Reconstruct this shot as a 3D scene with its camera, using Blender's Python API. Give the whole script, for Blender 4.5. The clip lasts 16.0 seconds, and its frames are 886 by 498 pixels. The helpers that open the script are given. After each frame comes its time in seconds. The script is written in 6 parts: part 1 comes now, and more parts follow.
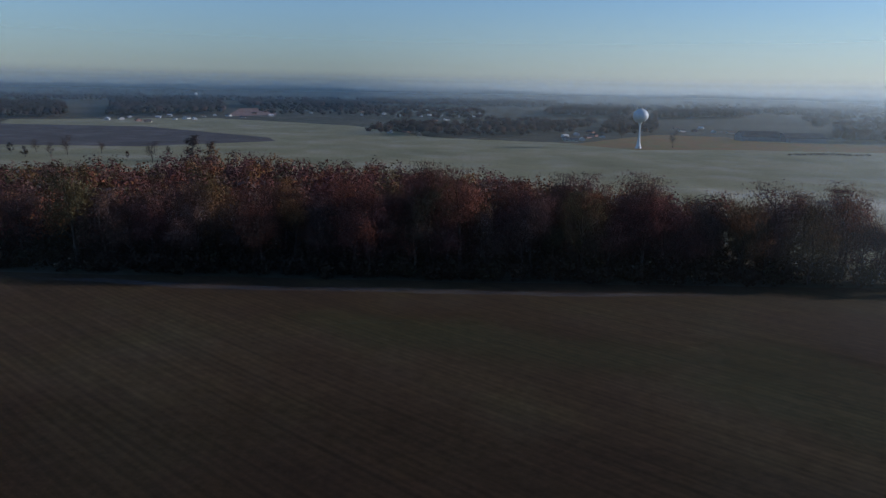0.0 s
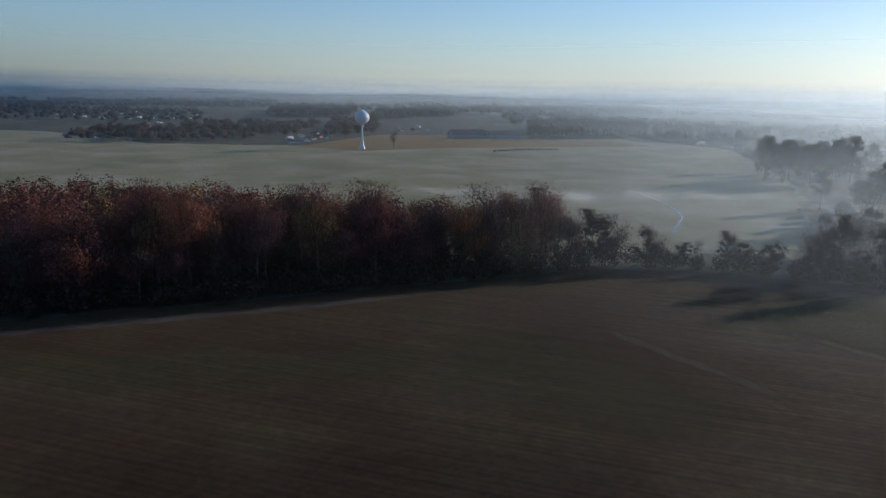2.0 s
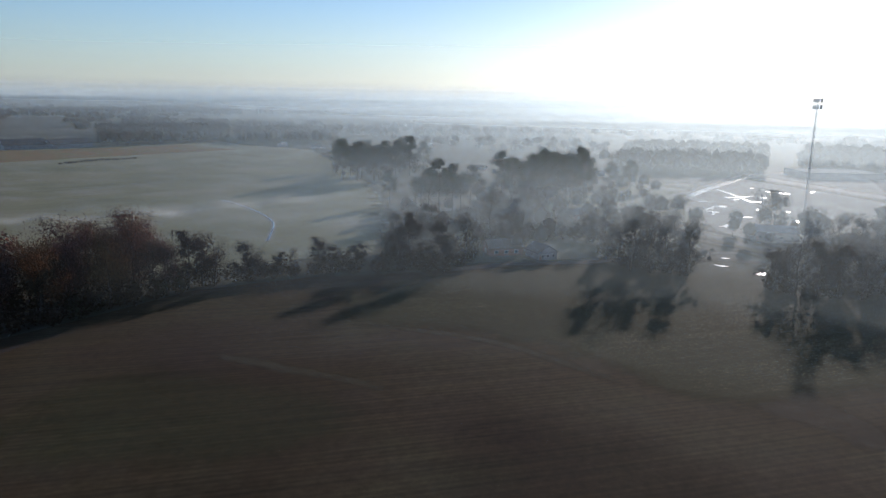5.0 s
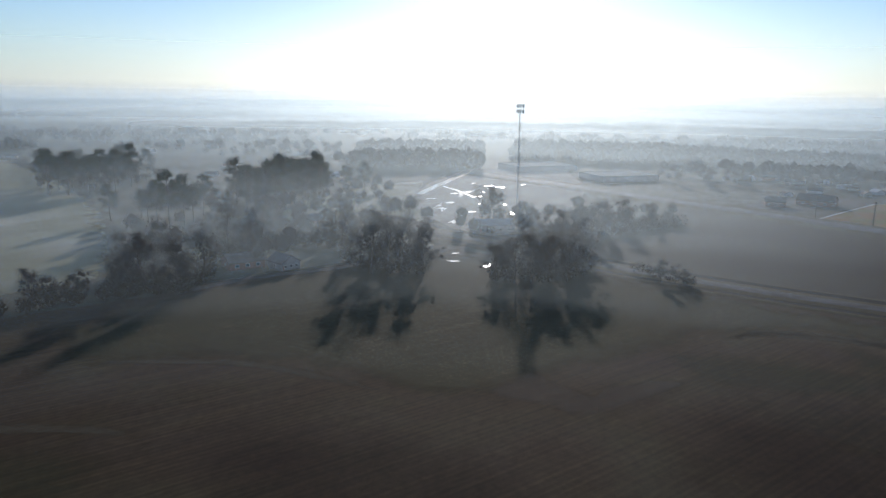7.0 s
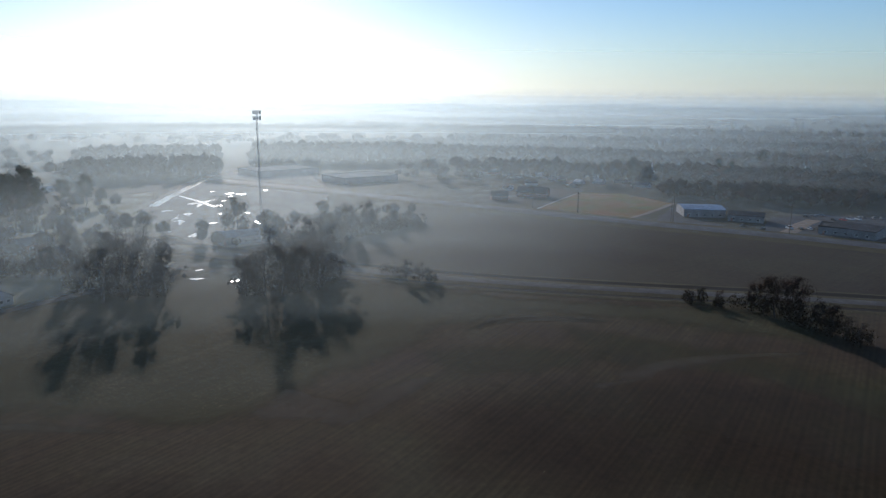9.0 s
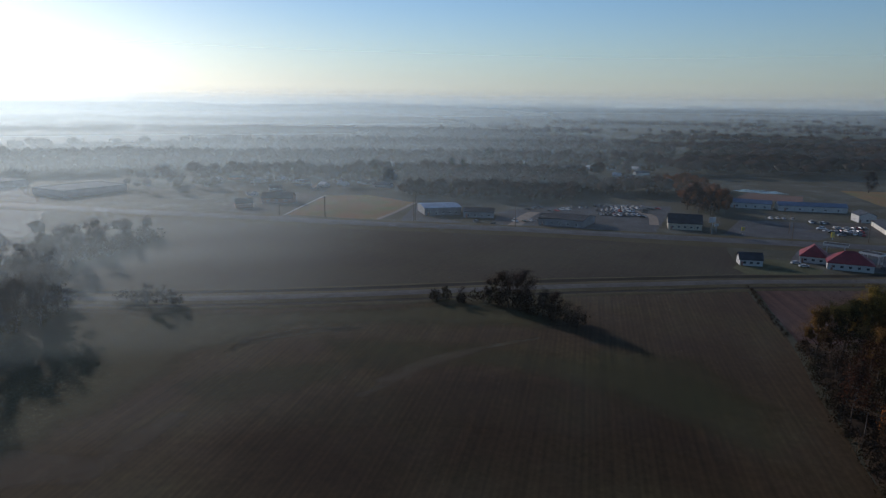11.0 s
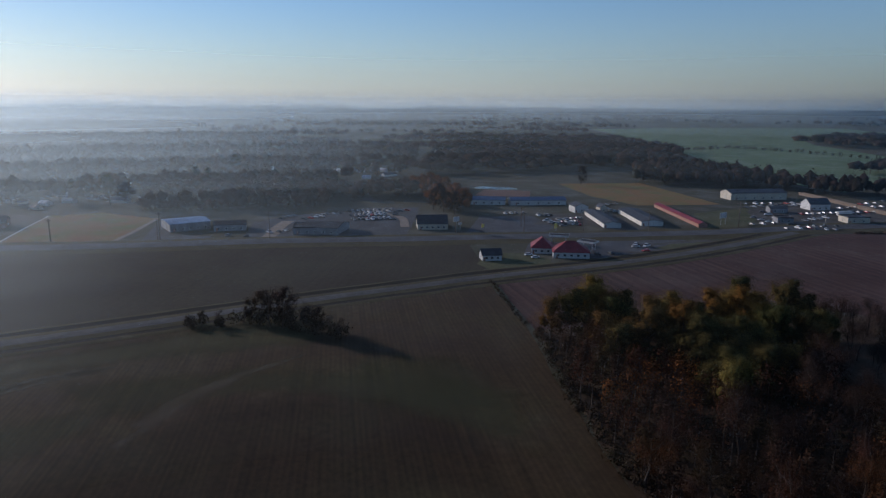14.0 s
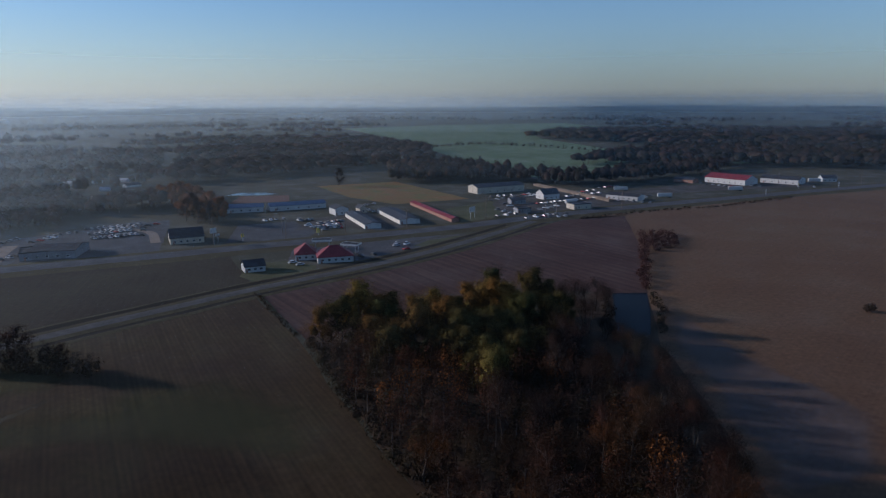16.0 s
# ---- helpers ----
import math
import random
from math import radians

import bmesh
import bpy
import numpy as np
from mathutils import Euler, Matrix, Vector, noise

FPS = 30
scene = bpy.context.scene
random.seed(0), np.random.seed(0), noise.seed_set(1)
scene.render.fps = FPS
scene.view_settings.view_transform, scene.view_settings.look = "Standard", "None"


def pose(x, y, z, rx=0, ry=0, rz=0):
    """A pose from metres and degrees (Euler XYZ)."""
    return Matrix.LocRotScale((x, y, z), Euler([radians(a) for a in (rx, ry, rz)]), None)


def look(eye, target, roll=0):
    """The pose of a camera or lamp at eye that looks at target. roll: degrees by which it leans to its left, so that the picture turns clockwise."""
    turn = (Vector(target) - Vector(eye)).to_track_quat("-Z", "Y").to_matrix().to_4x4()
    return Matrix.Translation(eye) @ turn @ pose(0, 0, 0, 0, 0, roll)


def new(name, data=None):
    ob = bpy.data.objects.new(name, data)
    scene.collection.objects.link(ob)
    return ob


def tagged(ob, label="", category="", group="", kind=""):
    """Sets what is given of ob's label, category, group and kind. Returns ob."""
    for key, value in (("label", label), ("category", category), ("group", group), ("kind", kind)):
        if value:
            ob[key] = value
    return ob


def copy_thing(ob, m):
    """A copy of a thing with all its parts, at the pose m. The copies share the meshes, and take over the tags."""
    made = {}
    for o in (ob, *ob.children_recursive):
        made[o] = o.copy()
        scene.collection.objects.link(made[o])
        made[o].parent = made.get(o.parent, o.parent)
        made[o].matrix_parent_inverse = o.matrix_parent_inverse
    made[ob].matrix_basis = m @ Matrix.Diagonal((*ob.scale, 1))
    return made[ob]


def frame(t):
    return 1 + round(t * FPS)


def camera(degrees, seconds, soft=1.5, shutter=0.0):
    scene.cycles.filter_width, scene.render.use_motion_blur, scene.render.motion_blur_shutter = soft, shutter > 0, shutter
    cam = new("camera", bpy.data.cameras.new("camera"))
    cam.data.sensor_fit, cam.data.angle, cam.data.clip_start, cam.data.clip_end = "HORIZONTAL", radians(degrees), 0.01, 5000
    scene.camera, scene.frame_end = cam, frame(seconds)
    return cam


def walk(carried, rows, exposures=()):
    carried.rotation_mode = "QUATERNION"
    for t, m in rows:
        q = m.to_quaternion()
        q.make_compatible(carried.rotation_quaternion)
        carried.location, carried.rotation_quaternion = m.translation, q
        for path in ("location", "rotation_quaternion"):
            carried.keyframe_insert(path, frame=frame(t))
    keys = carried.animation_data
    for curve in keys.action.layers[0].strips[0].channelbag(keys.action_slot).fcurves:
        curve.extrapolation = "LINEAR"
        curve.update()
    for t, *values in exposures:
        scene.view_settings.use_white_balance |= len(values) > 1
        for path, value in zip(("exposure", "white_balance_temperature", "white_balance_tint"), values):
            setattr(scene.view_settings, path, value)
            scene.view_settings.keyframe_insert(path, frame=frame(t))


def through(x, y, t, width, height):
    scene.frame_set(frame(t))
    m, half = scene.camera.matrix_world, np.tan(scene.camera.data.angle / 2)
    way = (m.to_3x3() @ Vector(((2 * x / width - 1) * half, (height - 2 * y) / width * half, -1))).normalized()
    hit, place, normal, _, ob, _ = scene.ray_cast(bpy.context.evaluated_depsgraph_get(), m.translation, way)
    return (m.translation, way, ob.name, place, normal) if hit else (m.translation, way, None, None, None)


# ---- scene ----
cam = camera(64.78, 16.0, soft=1.3, shutter=0.0)
# seconds, x, y, z, yaw, pitch, roll
PATH = [
    (0.0, 0.00, 0.00, 51.75, 0.02, -12.84, 1.06),
    (0.5, -0.10, -0.19, 52.74, -5.52, -12.76, 1.01),
    (1.0, -0.19, -0.39, 53.67, -11.04, -12.70, 1.15),
    (1.5, -0.30, -0.58, 54.58, -16.54, -12.61, 1.10),
    (2.0, -0.48, -0.78, 55.56, -22.06, -12.55, 1.14),
    (2.5, -0.79, -1.05, 56.69, -27.57, -12.48, 1.08),
    (3.0, -1.21, -1.49, 57.84, -33.10, -12.42, 1.03),
    (3.5, -1.66, -2.07, 58.97, -38.57, -12.34, 1.01),
    (4.0, -2.14, -2.72, 60.05, -44.04, -12.26, 1.01),
    (4.5, -2.63, -3.24, 61.18, -49.55, -12.23, 0.95),
    (5.0, -3.13, -3.59, 62.26, -54.98, -12.14, 0.94),
    (7.5, -5.71, -4.32, 68.12, -81.64, -12.01, 0.74),
    (8.0, -6.22, -4.41, 69.19, -86.82, -11.96, 0.69),
    (8.5, -6.64, -4.46, 70.25, -92.03, -11.93, 0.62),
    (9.0, -6.94, -4.40, 71.37, -97.25, -11.95, 0.52),
    (11.5, -7.71, -3.55, 77.69, -123.14, -11.95, 0.68),
    (12.0, -7.94, -3.38, 78.74, -128.14, -11.93, 0.64),
    (12.5, -8.20, -3.15, 79.72, -132.65, -11.88, 0.50),
    (13.0, -8.43, -2.84, 80.65, -135.56, -11.88, 0.43),
    (13.5, -8.64, -2.51, 81.57, -136.80, -11.87, 0.35),
    (14.0, -8.85, -2.20, 82.58, -138.26, -11.88, 0.32),
    (14.5, -9.03, -1.89, 83.62, -141.61, -11.88, 0.20),
    (15.0, -9.15, -1.65, 84.56, -146.67, -11.89, 0.09),
    (15.5, -9.20, -1.41, 85.38, -152.24, -11.91, -0.13),
    (16.0, -9.25, -1.16, 86.23, -157.90, -11.96, -0.24),
]


def aim(x, y, z, yaw, pitch, roll):
    """A pose from a heading: yaw to the left of +y, pitch up, roll to the left."""
    return Matrix.Translation((x, y, z)) @ pose(0, 0, 0, 0, 0, yaw) @ pose(0, 0, 0, 90 + pitch) @ pose(0, 0, 0, 0, 0, roll)


walk(cam, [(t, aim(x, y, z, w, p, r)) for t, x, y, z, w, p, r in PATH],
     exposures=[(0.0, 0.04, 5650, 17), (1.5, 0.2, 5950, 17), (3.0, 0.24, 6000, 17), (5.0, 0.15, 5950, 17), (9.0, -0.03, 5780, 14), (11.5, -0.2, 5850, 16), (12.5, -0.18, 5800, 18), (14.0, -0.1, 5700, 19), (16.0, -0.02, 5550, 19)])

# ---- sky and sun ----
SUN_AZ = radians(81.5)      # from +y towards +x
SUN_EL = radians(15.0)
to_sun = Vector((math.sin(SUN_AZ) * math.cos(SUN_EL), math.cos(SUN_AZ) * math.cos(SUN_EL), math.sin(SUN_EL)))

world = bpy.data.worlds.new("sky")
scene.world = world
world.use_nodes = True
wn, wl = world.node_tree.nodes, world.node_tree.links
wn.clear()
sky = wn.new("ShaderNodeTexSky")
sky.sky_type, sky.sun_disc = "NISHITA", False
sky.sun_elevation, sky.sun_rotation = SUN_EL, SUN_AZ
sky.altitude, sky.air_density, sky.dust_density, sky.ozone_density = 60, 1.1, 0.25, 4.0
back = wn.new("ShaderNodeBackground")
back.inputs["Strength"].default_value = 0.106
wout = wn.new("ShaderNodeOutputWorld")
wl.new(sky.outputs[0], back.inputs[0])
wl.new(back.outputs[0], wout.inputs[0])

sun_data = bpy.data.lights.new("sun", "SUN")
sun_data.energy, sun_data.angle, sun_data.color = 3.3, radians(0.55), (1.0, 0.89, 0.74)
sun = new("sun", sun_data)
sun.matrix_world = look(Vector((0, 0, 300)) + to_sun * 400, Vector((0, 0, 300)))
scene.view_settings.exposure = 0.0


# ---- materials ----
def material(name):
    m = bpy.data.materials.new(name)
    m.use_nodes = True
    nt = m.node_tree
    nt.nodes.clear()
    out = nt.nodes.new("ShaderNodeOutputMaterial")
    return m, nt.nodes, nt.links, out


def noise_node(n, l, coord, scale, detail=5.0, rough=0.6):
    t = n.new("ShaderNodeTexNoise")
    t.inputs["Scale"].default_value, t.inputs["Detail"].default_value, t.inputs["Roughness"].default_value = scale, detail, rough
    l.new(coord, t.inputs["Vector"])
    return t.outputs["Fac"]


def ramp_node(n, l, fac, stops):
    r = n.new("ShaderNodeValToRGB")
    while len(r.color_ramp.elements) < len(stops):
        r.color_ramp.elements.new(0.5)
    for e, (pos, col) in zip(r.color_ramp.elements, stops):
        e.position, e.color = pos, (*col, 1)
    l.new(fac, r.inputs["Fac"])
    return r.outputs["Color"]


def mix_node(n, l, fac, a, b, blend="MIX"):
    m = n.new("ShaderNodeMix")
    m.data_type, m.blend_type = "RGBA", blend
    for sock, v in ((m.inputs[0], fac), (m.inputs[6], a), (m.inputs[7], b)):
        if isinstance(v, (int, float)):
            sock.default_value = v
        elif isinstance(v, tuple):
            sock.default_value = (*v, 1)
        else:
            l.new(v, sock)
    return m.outputs[2]


def earth(name, low, mid, high, size=40.0, rows=0.0, angle=0.0, row_depth=0.35, frost=0.0, rough=0.9, streaks=0.5, sheen=0.012, fade=False):
    """Farmland: broad patches, fine mottling, rows of the given spacing and a touch of frost."""
    m, n, l, out = material(name)
    co = n.new("ShaderNodeNewGeometry").outputs["Position"]
    broad = noise_node(n, l, co, 1.0 / size, 4, 0.55)
    col = ramp_node(n, l, broad, [(0.3, low), (0.5, mid), (0.68, high)])
    fine = noise_node(n, l, co, 0.45, 6, 0.7)
    lo, hi = (0.84, 1.14) if fade else (0.62, 1.3)
    shade = ramp_node(n, l, fine, [(0.25, (lo, lo, lo)), (0.75, (hi, hi, hi))])
    col = mix_node(n, l, 1.0, col, shade, "MULTIPLY")
    height = fine
    if rows:
        mp = n.new("ShaderNodeMapping")
        mp.inputs["Rotation"].default_value = (0, 0, angle)
        l.new(co, mp.inputs["Vector"])
        stretch = n.new("ShaderNodeMapping")
        stretch.inputs["Scale"].default_value = (0.012, 0.5, 1.0)
        l.new(mp.outputs[0], stretch.inputs["Vector"])
        streak = noise_node(n, l, stretch.outputs[0], 1.0, 4, 0.65)
        col = mix_node(n, l, streaks, col, ramp_node(n, l, streak, [(0.3, (0.6, 0.6, 0.6)), (0.7, (1.4, 1.36, 1.3))]), "MULTIPLY")
        w = n.new("ShaderNodeTexWave")
        w.bands_direction = "Y"
        w.inputs["Scale"].default_value = 0.314 / rows
        w.inputs["Distortion"].default_value = 1.2
        w.inputs["Detail"].default_value, w.inputs["Detail Scale"].default_value = 3, 0.12
        l.new(mp.outputs[0], w.inputs["Vector"])
        col = mix_node(n, l, row_depth, col, ramp_node(n, l, w.outputs["Fac"], [(0.2, (0.55, 0.55, 0.55)), (0.8, (1.35, 1.35, 1.35))]), "MULTIPLY")
    if frost:
        fr = noise_node(n, l, co, 0.028, 6, 0.62)
        col = mix_node(n, l, ramp_node(n, l, fr, [(0.48, (0, 0, 0)), (0.75, (frost, frost, frost))]), col, (0.36, 0.36, 0.34))
    bump = n.new("ShaderNodeBump")
    bump.inputs["Strength"].default_value, bump.inputs["Distance"].default_value = 0.1 if fade else 0.35, 0.15
    l.new(height, bump.inputs["Height"])
    b = n.new("ShaderNodeBsdfPrincipled")
    b.inputs["Roughness"].default_value = rough
    b.inputs["Specular IOR Level"].default_value = 0.1
    b.inputs["Sheen Weight"].default_value, b.inputs["Sheen Roughness"].default_value = sheen, 0.4
    b.inputs["Sheen Tint"].default_value = (1.0, 0.86, 0.66, 1)
    l.new(col, b.inputs["Base Color"])
    l.new(bump.outputs[0], b.inputs["Normal"])
    l.new(b.outputs[0], out.inputs[0])
    if fade:
        # thins out into the ground below towards its edge
        at = n.new("ShaderNodeAttribute")
        at.attribute_name = "tint"
        ragged = noise_node(n, l, co, 0.09, 5, 0.65)
        add = n.new("ShaderNodeMath")
        add.operation = "ADD"
        l.new(at.outputs["Fac"], add.inputs[0])
        l.new(ragged, add.inputs[1])
        al = n.new("ShaderNodeMapRange")
        al.interpolation_type = "SMOOTHSTEP"
        for k, v in (("From Min", 0.55), ("From Max", 1.35), ("To Max", fade)):
            al.inputs[k].default_value = v
        l.new(add.outputs[0], al.inputs["Value"])
        tuft = n.new("ShaderNodeMapRange")
        for k, v in (("From Min", 0.3), ("From Max", 0.7), ("To Min", 0.8), ("To Max", 1.2)):
            tuft.inputs[k].default_value = v
        l.new(noise_node(n, l, co, 1.4, 4, 0.6), tuft.inputs["Value"])
        cover = n.new("ShaderNodeMath")
        cover.operation, cover.use_clamp = "MULTIPLY", True
        l.new(al.outputs[0], cover.inputs[0])
        l.new(tuft.outputs[0], cover.inputs[1])
        tr, mx = n.new("ShaderNodeBsdfTransparent"), n.new("ShaderNodeMixShader")
        l.new(cover.outputs[0], mx.inputs[0])
        l.new(tr.outputs[0], mx.inputs[1])
        l.new(b.outputs[0], mx.inputs[2])
        l.new(mx.outputs[0], out.inputs[0])
    return m


def paint(name, colour, rough=0.6, metal=0.0, scale=0.8, spread=0.25, spec=0.4):
    """A weathered plain surface."""
    m, n, l, out = material(name)
    co = n.new("ShaderNodeNewGeometry").outputs["Position"]
    big = noise_node(n, l, co, scale * 0.3, 4)
    small = noise_node(n, l, co, scale * 4, 5)
    lo, hi = 1 - spread, 1 + spread
    col = mix_node(n, l, 1.0, colour, ramp_node(n, l, big, [(0.3, (lo, lo, lo)), (0.7, (hi, hi, hi))]), "MULTIPLY")
    col = mix_node(n, l, 0.5, col, ramp_node(n, l, small, [(0.3, (lo, lo, lo)), (0.7, (hi, hi, hi))]), "MULTIPLY")
    b = n.new("ShaderNodeBsdfPrincipled")
    b.inputs["Roughness"].default_value, b.inputs["Metallic"].default_value = rough, metal
    b.inputs["Specular IOR Level"].default_value = spec
    l.new(col, b.inputs["Base Color"])
    l.new(b.outputs[0], out.inputs[0])
    return m


def foliage(name, stops, by="object", through=0.16, spread=0.35, gaps=0.0):
    """Leaves and twigs: hue by tree, brightness by leaf; gaps: how open the sprays of twigs are."""
    m, n, l, out = material(name)
    if by == "object":
        pick = n.new("ShaderNodeObjectInfo").outputs["Random"]
    else:
        at = n.new("ShaderNodeAttribute")
        at.attribute_name = "tint"
        pick = at.outputs["Fac"]
    col = ramp_node(n, l, pick, stops)
    leaf = n.new("ShaderNodeNewGeometry").outputs["Random Per Island"]
    col = mix_node(n, l, 1.0, col, ramp_node(n, l, leaf, [(0.0, (1 - spread,) * 3), (1.0, (1 + spread, 1 + 0.9 * spread, 1 + 0.7 * spread))]), "MULTIPLY")
    d = n.new("ShaderNodeBsdfDiffuse")
    t = n.new("ShaderNodeBsdfTranslucent")
    l.new(col, d.inputs[0])
    l.new(col, t.inputs[0])
    mx = n.new("ShaderNodeMixShader")
    mx.inputs[0].default_value = through
    l.new(d.outputs[0], mx.inputs[1])
    l.new(t.outputs[0], mx.inputs[2])
    l.new(mx.outputs[0], out.inputs[0])
    if gaps:
        spray = noise_node(n, l, n.new("ShaderNodeNewGeometry").outputs["Position"], 5.0, 2, 0.5)
        hole = n.new("ShaderNodeMapRange")
        for k, v in (("From Min", 0.35), ("From Max", 0.65), ("To Min", min(1.0, 1.9 * gaps)), ("To Max", 0.1 * gaps)):
            hole.inputs[k].default_value = v
        l.new(spray, hole.inputs["Value"])
        clear, web = n.new("ShaderNodeBsdfTransparent"), n.new("ShaderNodeMixShader")
        l.new(hole.outputs[0], web.inputs[0])
        l.new(mx.outputs[0], web.inputs[1])
        l.new(clear.outputs[0], web.inputs[2])
        l.new(web.outputs[0], out.inputs[0])
    return m


ROW = math.atan2(0.64, 0.77)
m_ground = earth("farmland", (0.034, 0.036, 0.022), (0.05, 0.048, 0.03), (0.072, 0.065, 0.042), 160, frost=0.2)
m_stubble = earth("stubble", (0.038, 0.0215, 0.011), (0.048, 0.0305, 0.013), (0.052, 0.0405, 0.016), 38, 1.6, ROW, 0.2, frost=0.03, streaks=0.7)
m_strip = earth("strip_soil", (0.033, 0.025, 0.016), (0.04, 0.032, 0.019), (0.047, 0.04, 0.023), 50, 1.6, ROW + 0.25, 0.12, streaks=0.3)
m_track = earth("trodden_grass", (0.08, 0.063, 0.036), (0.095, 0.075, 0.043), (0.11, 0.088, 0.052), 12, fade=0.68)
m_darker_soil = earth("darker_soil", (0.026, 0.014, 0.009), (0.03, 0.018, 0.011), (0.034, 0.022, 0.012), 30, 1.6, ROW, 0.2, fade=0.28)
m_thin_grass = earth("thin_grass", (0.055, 0.056, 0.023), (0.068, 0.066, 0.028), (0.08, 0.072, 0.034), 25, 1.6, ROW, 0.2, fade=0.36)
m_pale_straw = earth("pale_straw", (0.1, 0.075, 0.05), (0.12, 0.09, 0.06), (0.14, 0.11, 0.075), 9, 1.6, ROW, 0.2, fade=0.55)
m_rime = earth("hoar_frost", (0.13, 0.115, 0.115), (0.17, 0.15, 0.15), (0.2, 0.18, 0.18), 14, fade=0.3)
m_lane = earth("lane_asphalt", (0.06, 0.056, 0.053), (0.075, 0.071, 0.067), (0.092, 0.087, 0.082), 12, rough=0.85)
m_plough = earth("ploughed_soil", (0.052, 0.026, 0.022), (0.066, 0.034, 0.028), (0.08, 0.046, 0.038), 60, 6.0, ROW - 0.1, 0.24, frost=0.06, streaks=0.8)
m_brown = earth("brown_field", (0.106, 0.056, 0.03), (0.13, 0.071, 0.038), (0.134, 0.082, 0.046), 90, 1.6, ROW + 1.2, 0.06, frost=0.05, streaks=0.15)
m_frost = earth("frosted_field", (0.165, 0.158, 0.083), (0.215, 0.2, 0.108), (0.26, 0.235, 0.145), 70, 3.0, 0.2, 0.25, frost=0.28, fade=1.0)
m_dark = earth("dark_field", (0.042, 0.036, 0.038), (0.055, 0.046, 0.048), (0.07, 0.06, 0.06), 60, 3.0, 0.25, 0.3, frost=0.2)
m_green = earth("winter_wheat", (0.08, 0.125, 0.055), (0.1, 0.15, 0.07), (0.125, 0.17, 0.085), 120, 2.0, 0.6, 0.15, frost=0.25)
m_lawn = earth("lawn", (0.05, 0.055, 0.022), (0.068, 0.07, 0.03), (0.085, 0.08, 0.038), 22, frost=0.1)
m_tan = earth("tan_grass", (0.11, 0.125, 0.034), (0.18, 0.115, 0.04), (0.21, 0.1, 0.038), 22)
m_gravel = earth("gravel", (0.05, 0.045, 0.041), (0.07, 0.063, 0.056), (0.1, 0.09, 0.08), 15)
m_verge = earth("verge_grass", (0.045, 0.037, 0.017), (0.06, 0.05, 0.022), (0.072, 0.06, 0.03), 18)
m_margin = earth("margin_grass", (0.056, 0.05, 0.021), (0.07, 0.062, 0.026), (0.084, 0.07, 0.034), 24, 1.6, ROW, 0.14, fade=0.74)
m_ditch = earth("ditch_dark", (0.008, 0.007, 0.006), (0.012, 0.01, 0.008), (0.018, 0.015, 0.011), 10)
m_mud = earth("muddy_gravel", (0.17, 0.155, 0.12), (0.22, 0.2, 0.16), (0.28, 0.26, 0.21), 20)
m_garden = earth("garden_grass", (0.12, 0.118, 0.066), (0.17, 0.16, 0.095), (0.22, 0.2, 0.135), 18, frost=0.4, fade=0.95)
m_asphalt = earth("asphalt", (0.055, 0.055, 0.058), (0.068, 0.068, 0.071), (0.088, 0.088, 0.09), 12, rough=0.8)
m_bark = paint("bark", (0.075, 0.06, 0.05), 0.95, spread=0.35, spec=0.1)
AUTUMN = [(0.0, (0.105, 0.05, 0.048)), (0.22, (0.145, 0.06, 0.052)), (0.42, (0.105, 0.075, 0.066)), (0.58, (0.19, 0.066, 0.043)),
          (0.72, (0.19, 0.1, 0.042)), (0.86, (0.078, 0.072, 0.037)), (1.0, (0.15, 0.082, 0.068))]
m_leaf = foliage("autumn_leaves", AUTUMN, through=0.2, spread=0.14, gaps=0.42)
m_leaf_far = foliage("woodland_leaves", AUTUMN, "tint")
OLIVE = [(0.0, (0.06, 0.055, 0.019)), (0.3, (0.09, 0.064, 0.023)), (0.5, (0.066, 0.066, 0.022)), (0.7, (0.115, 0.07, 0.024)), (0.88, (0.17, 0.084, 0.022)), (1.0, (0.15, 0.12, 0.033))]
m_leaf_olive = foliage("olive_leaves", OLIVE, spread=0.2, gaps=0.25)
RUST = [(0.0, (0.035, 0.024, 0.02)), (0.4, (0.046, 0.026, 0.019)), (0.65, (0.06, 0.025, 0.016)), (0.85, (0.037, 0.029, 0.017)), (0.95, (0.09, 0.037, 0.015)), (1.0, (0.15, 0.058, 0.019))]
DUSK = [(0.0, (0.05, 0.038, 0.034)), (0.5, (0.07, 0.042, 0.032)), (0.8, (0.085, 0.04, 0.026)), (1.0, (0.06, 0.05, 0.03))]
m_leaf_shade = foliage("garden_leaves", DUSK, through=0.1, spread=0.12, gaps=0.3)
m_leaf_rust = foliage("rust_leaves", RUST, spread=0.2, gaps=0.4)
m_leaf_south = foliage("southern_leaves", RUST, "tint")
PINE = [(0.0, (0.035, 0.05, 0.03)), (1.0, (0.06, 0.075, 0.04))]
m_pine = foliage("pine_needles", PINE, through=0.1, spread=0.2, gaps=0.25)
FAR = [(0.0, (0.042, 0.042, 0.033)), (0.5, (0.062, 0.049, 0.04)), (1.0, (0.088, 0.058, 0.046))]
m_far = foliage("far_woods", FAR, "tint", 0.4, 0.1)

rng = np.random.default_rng(7)


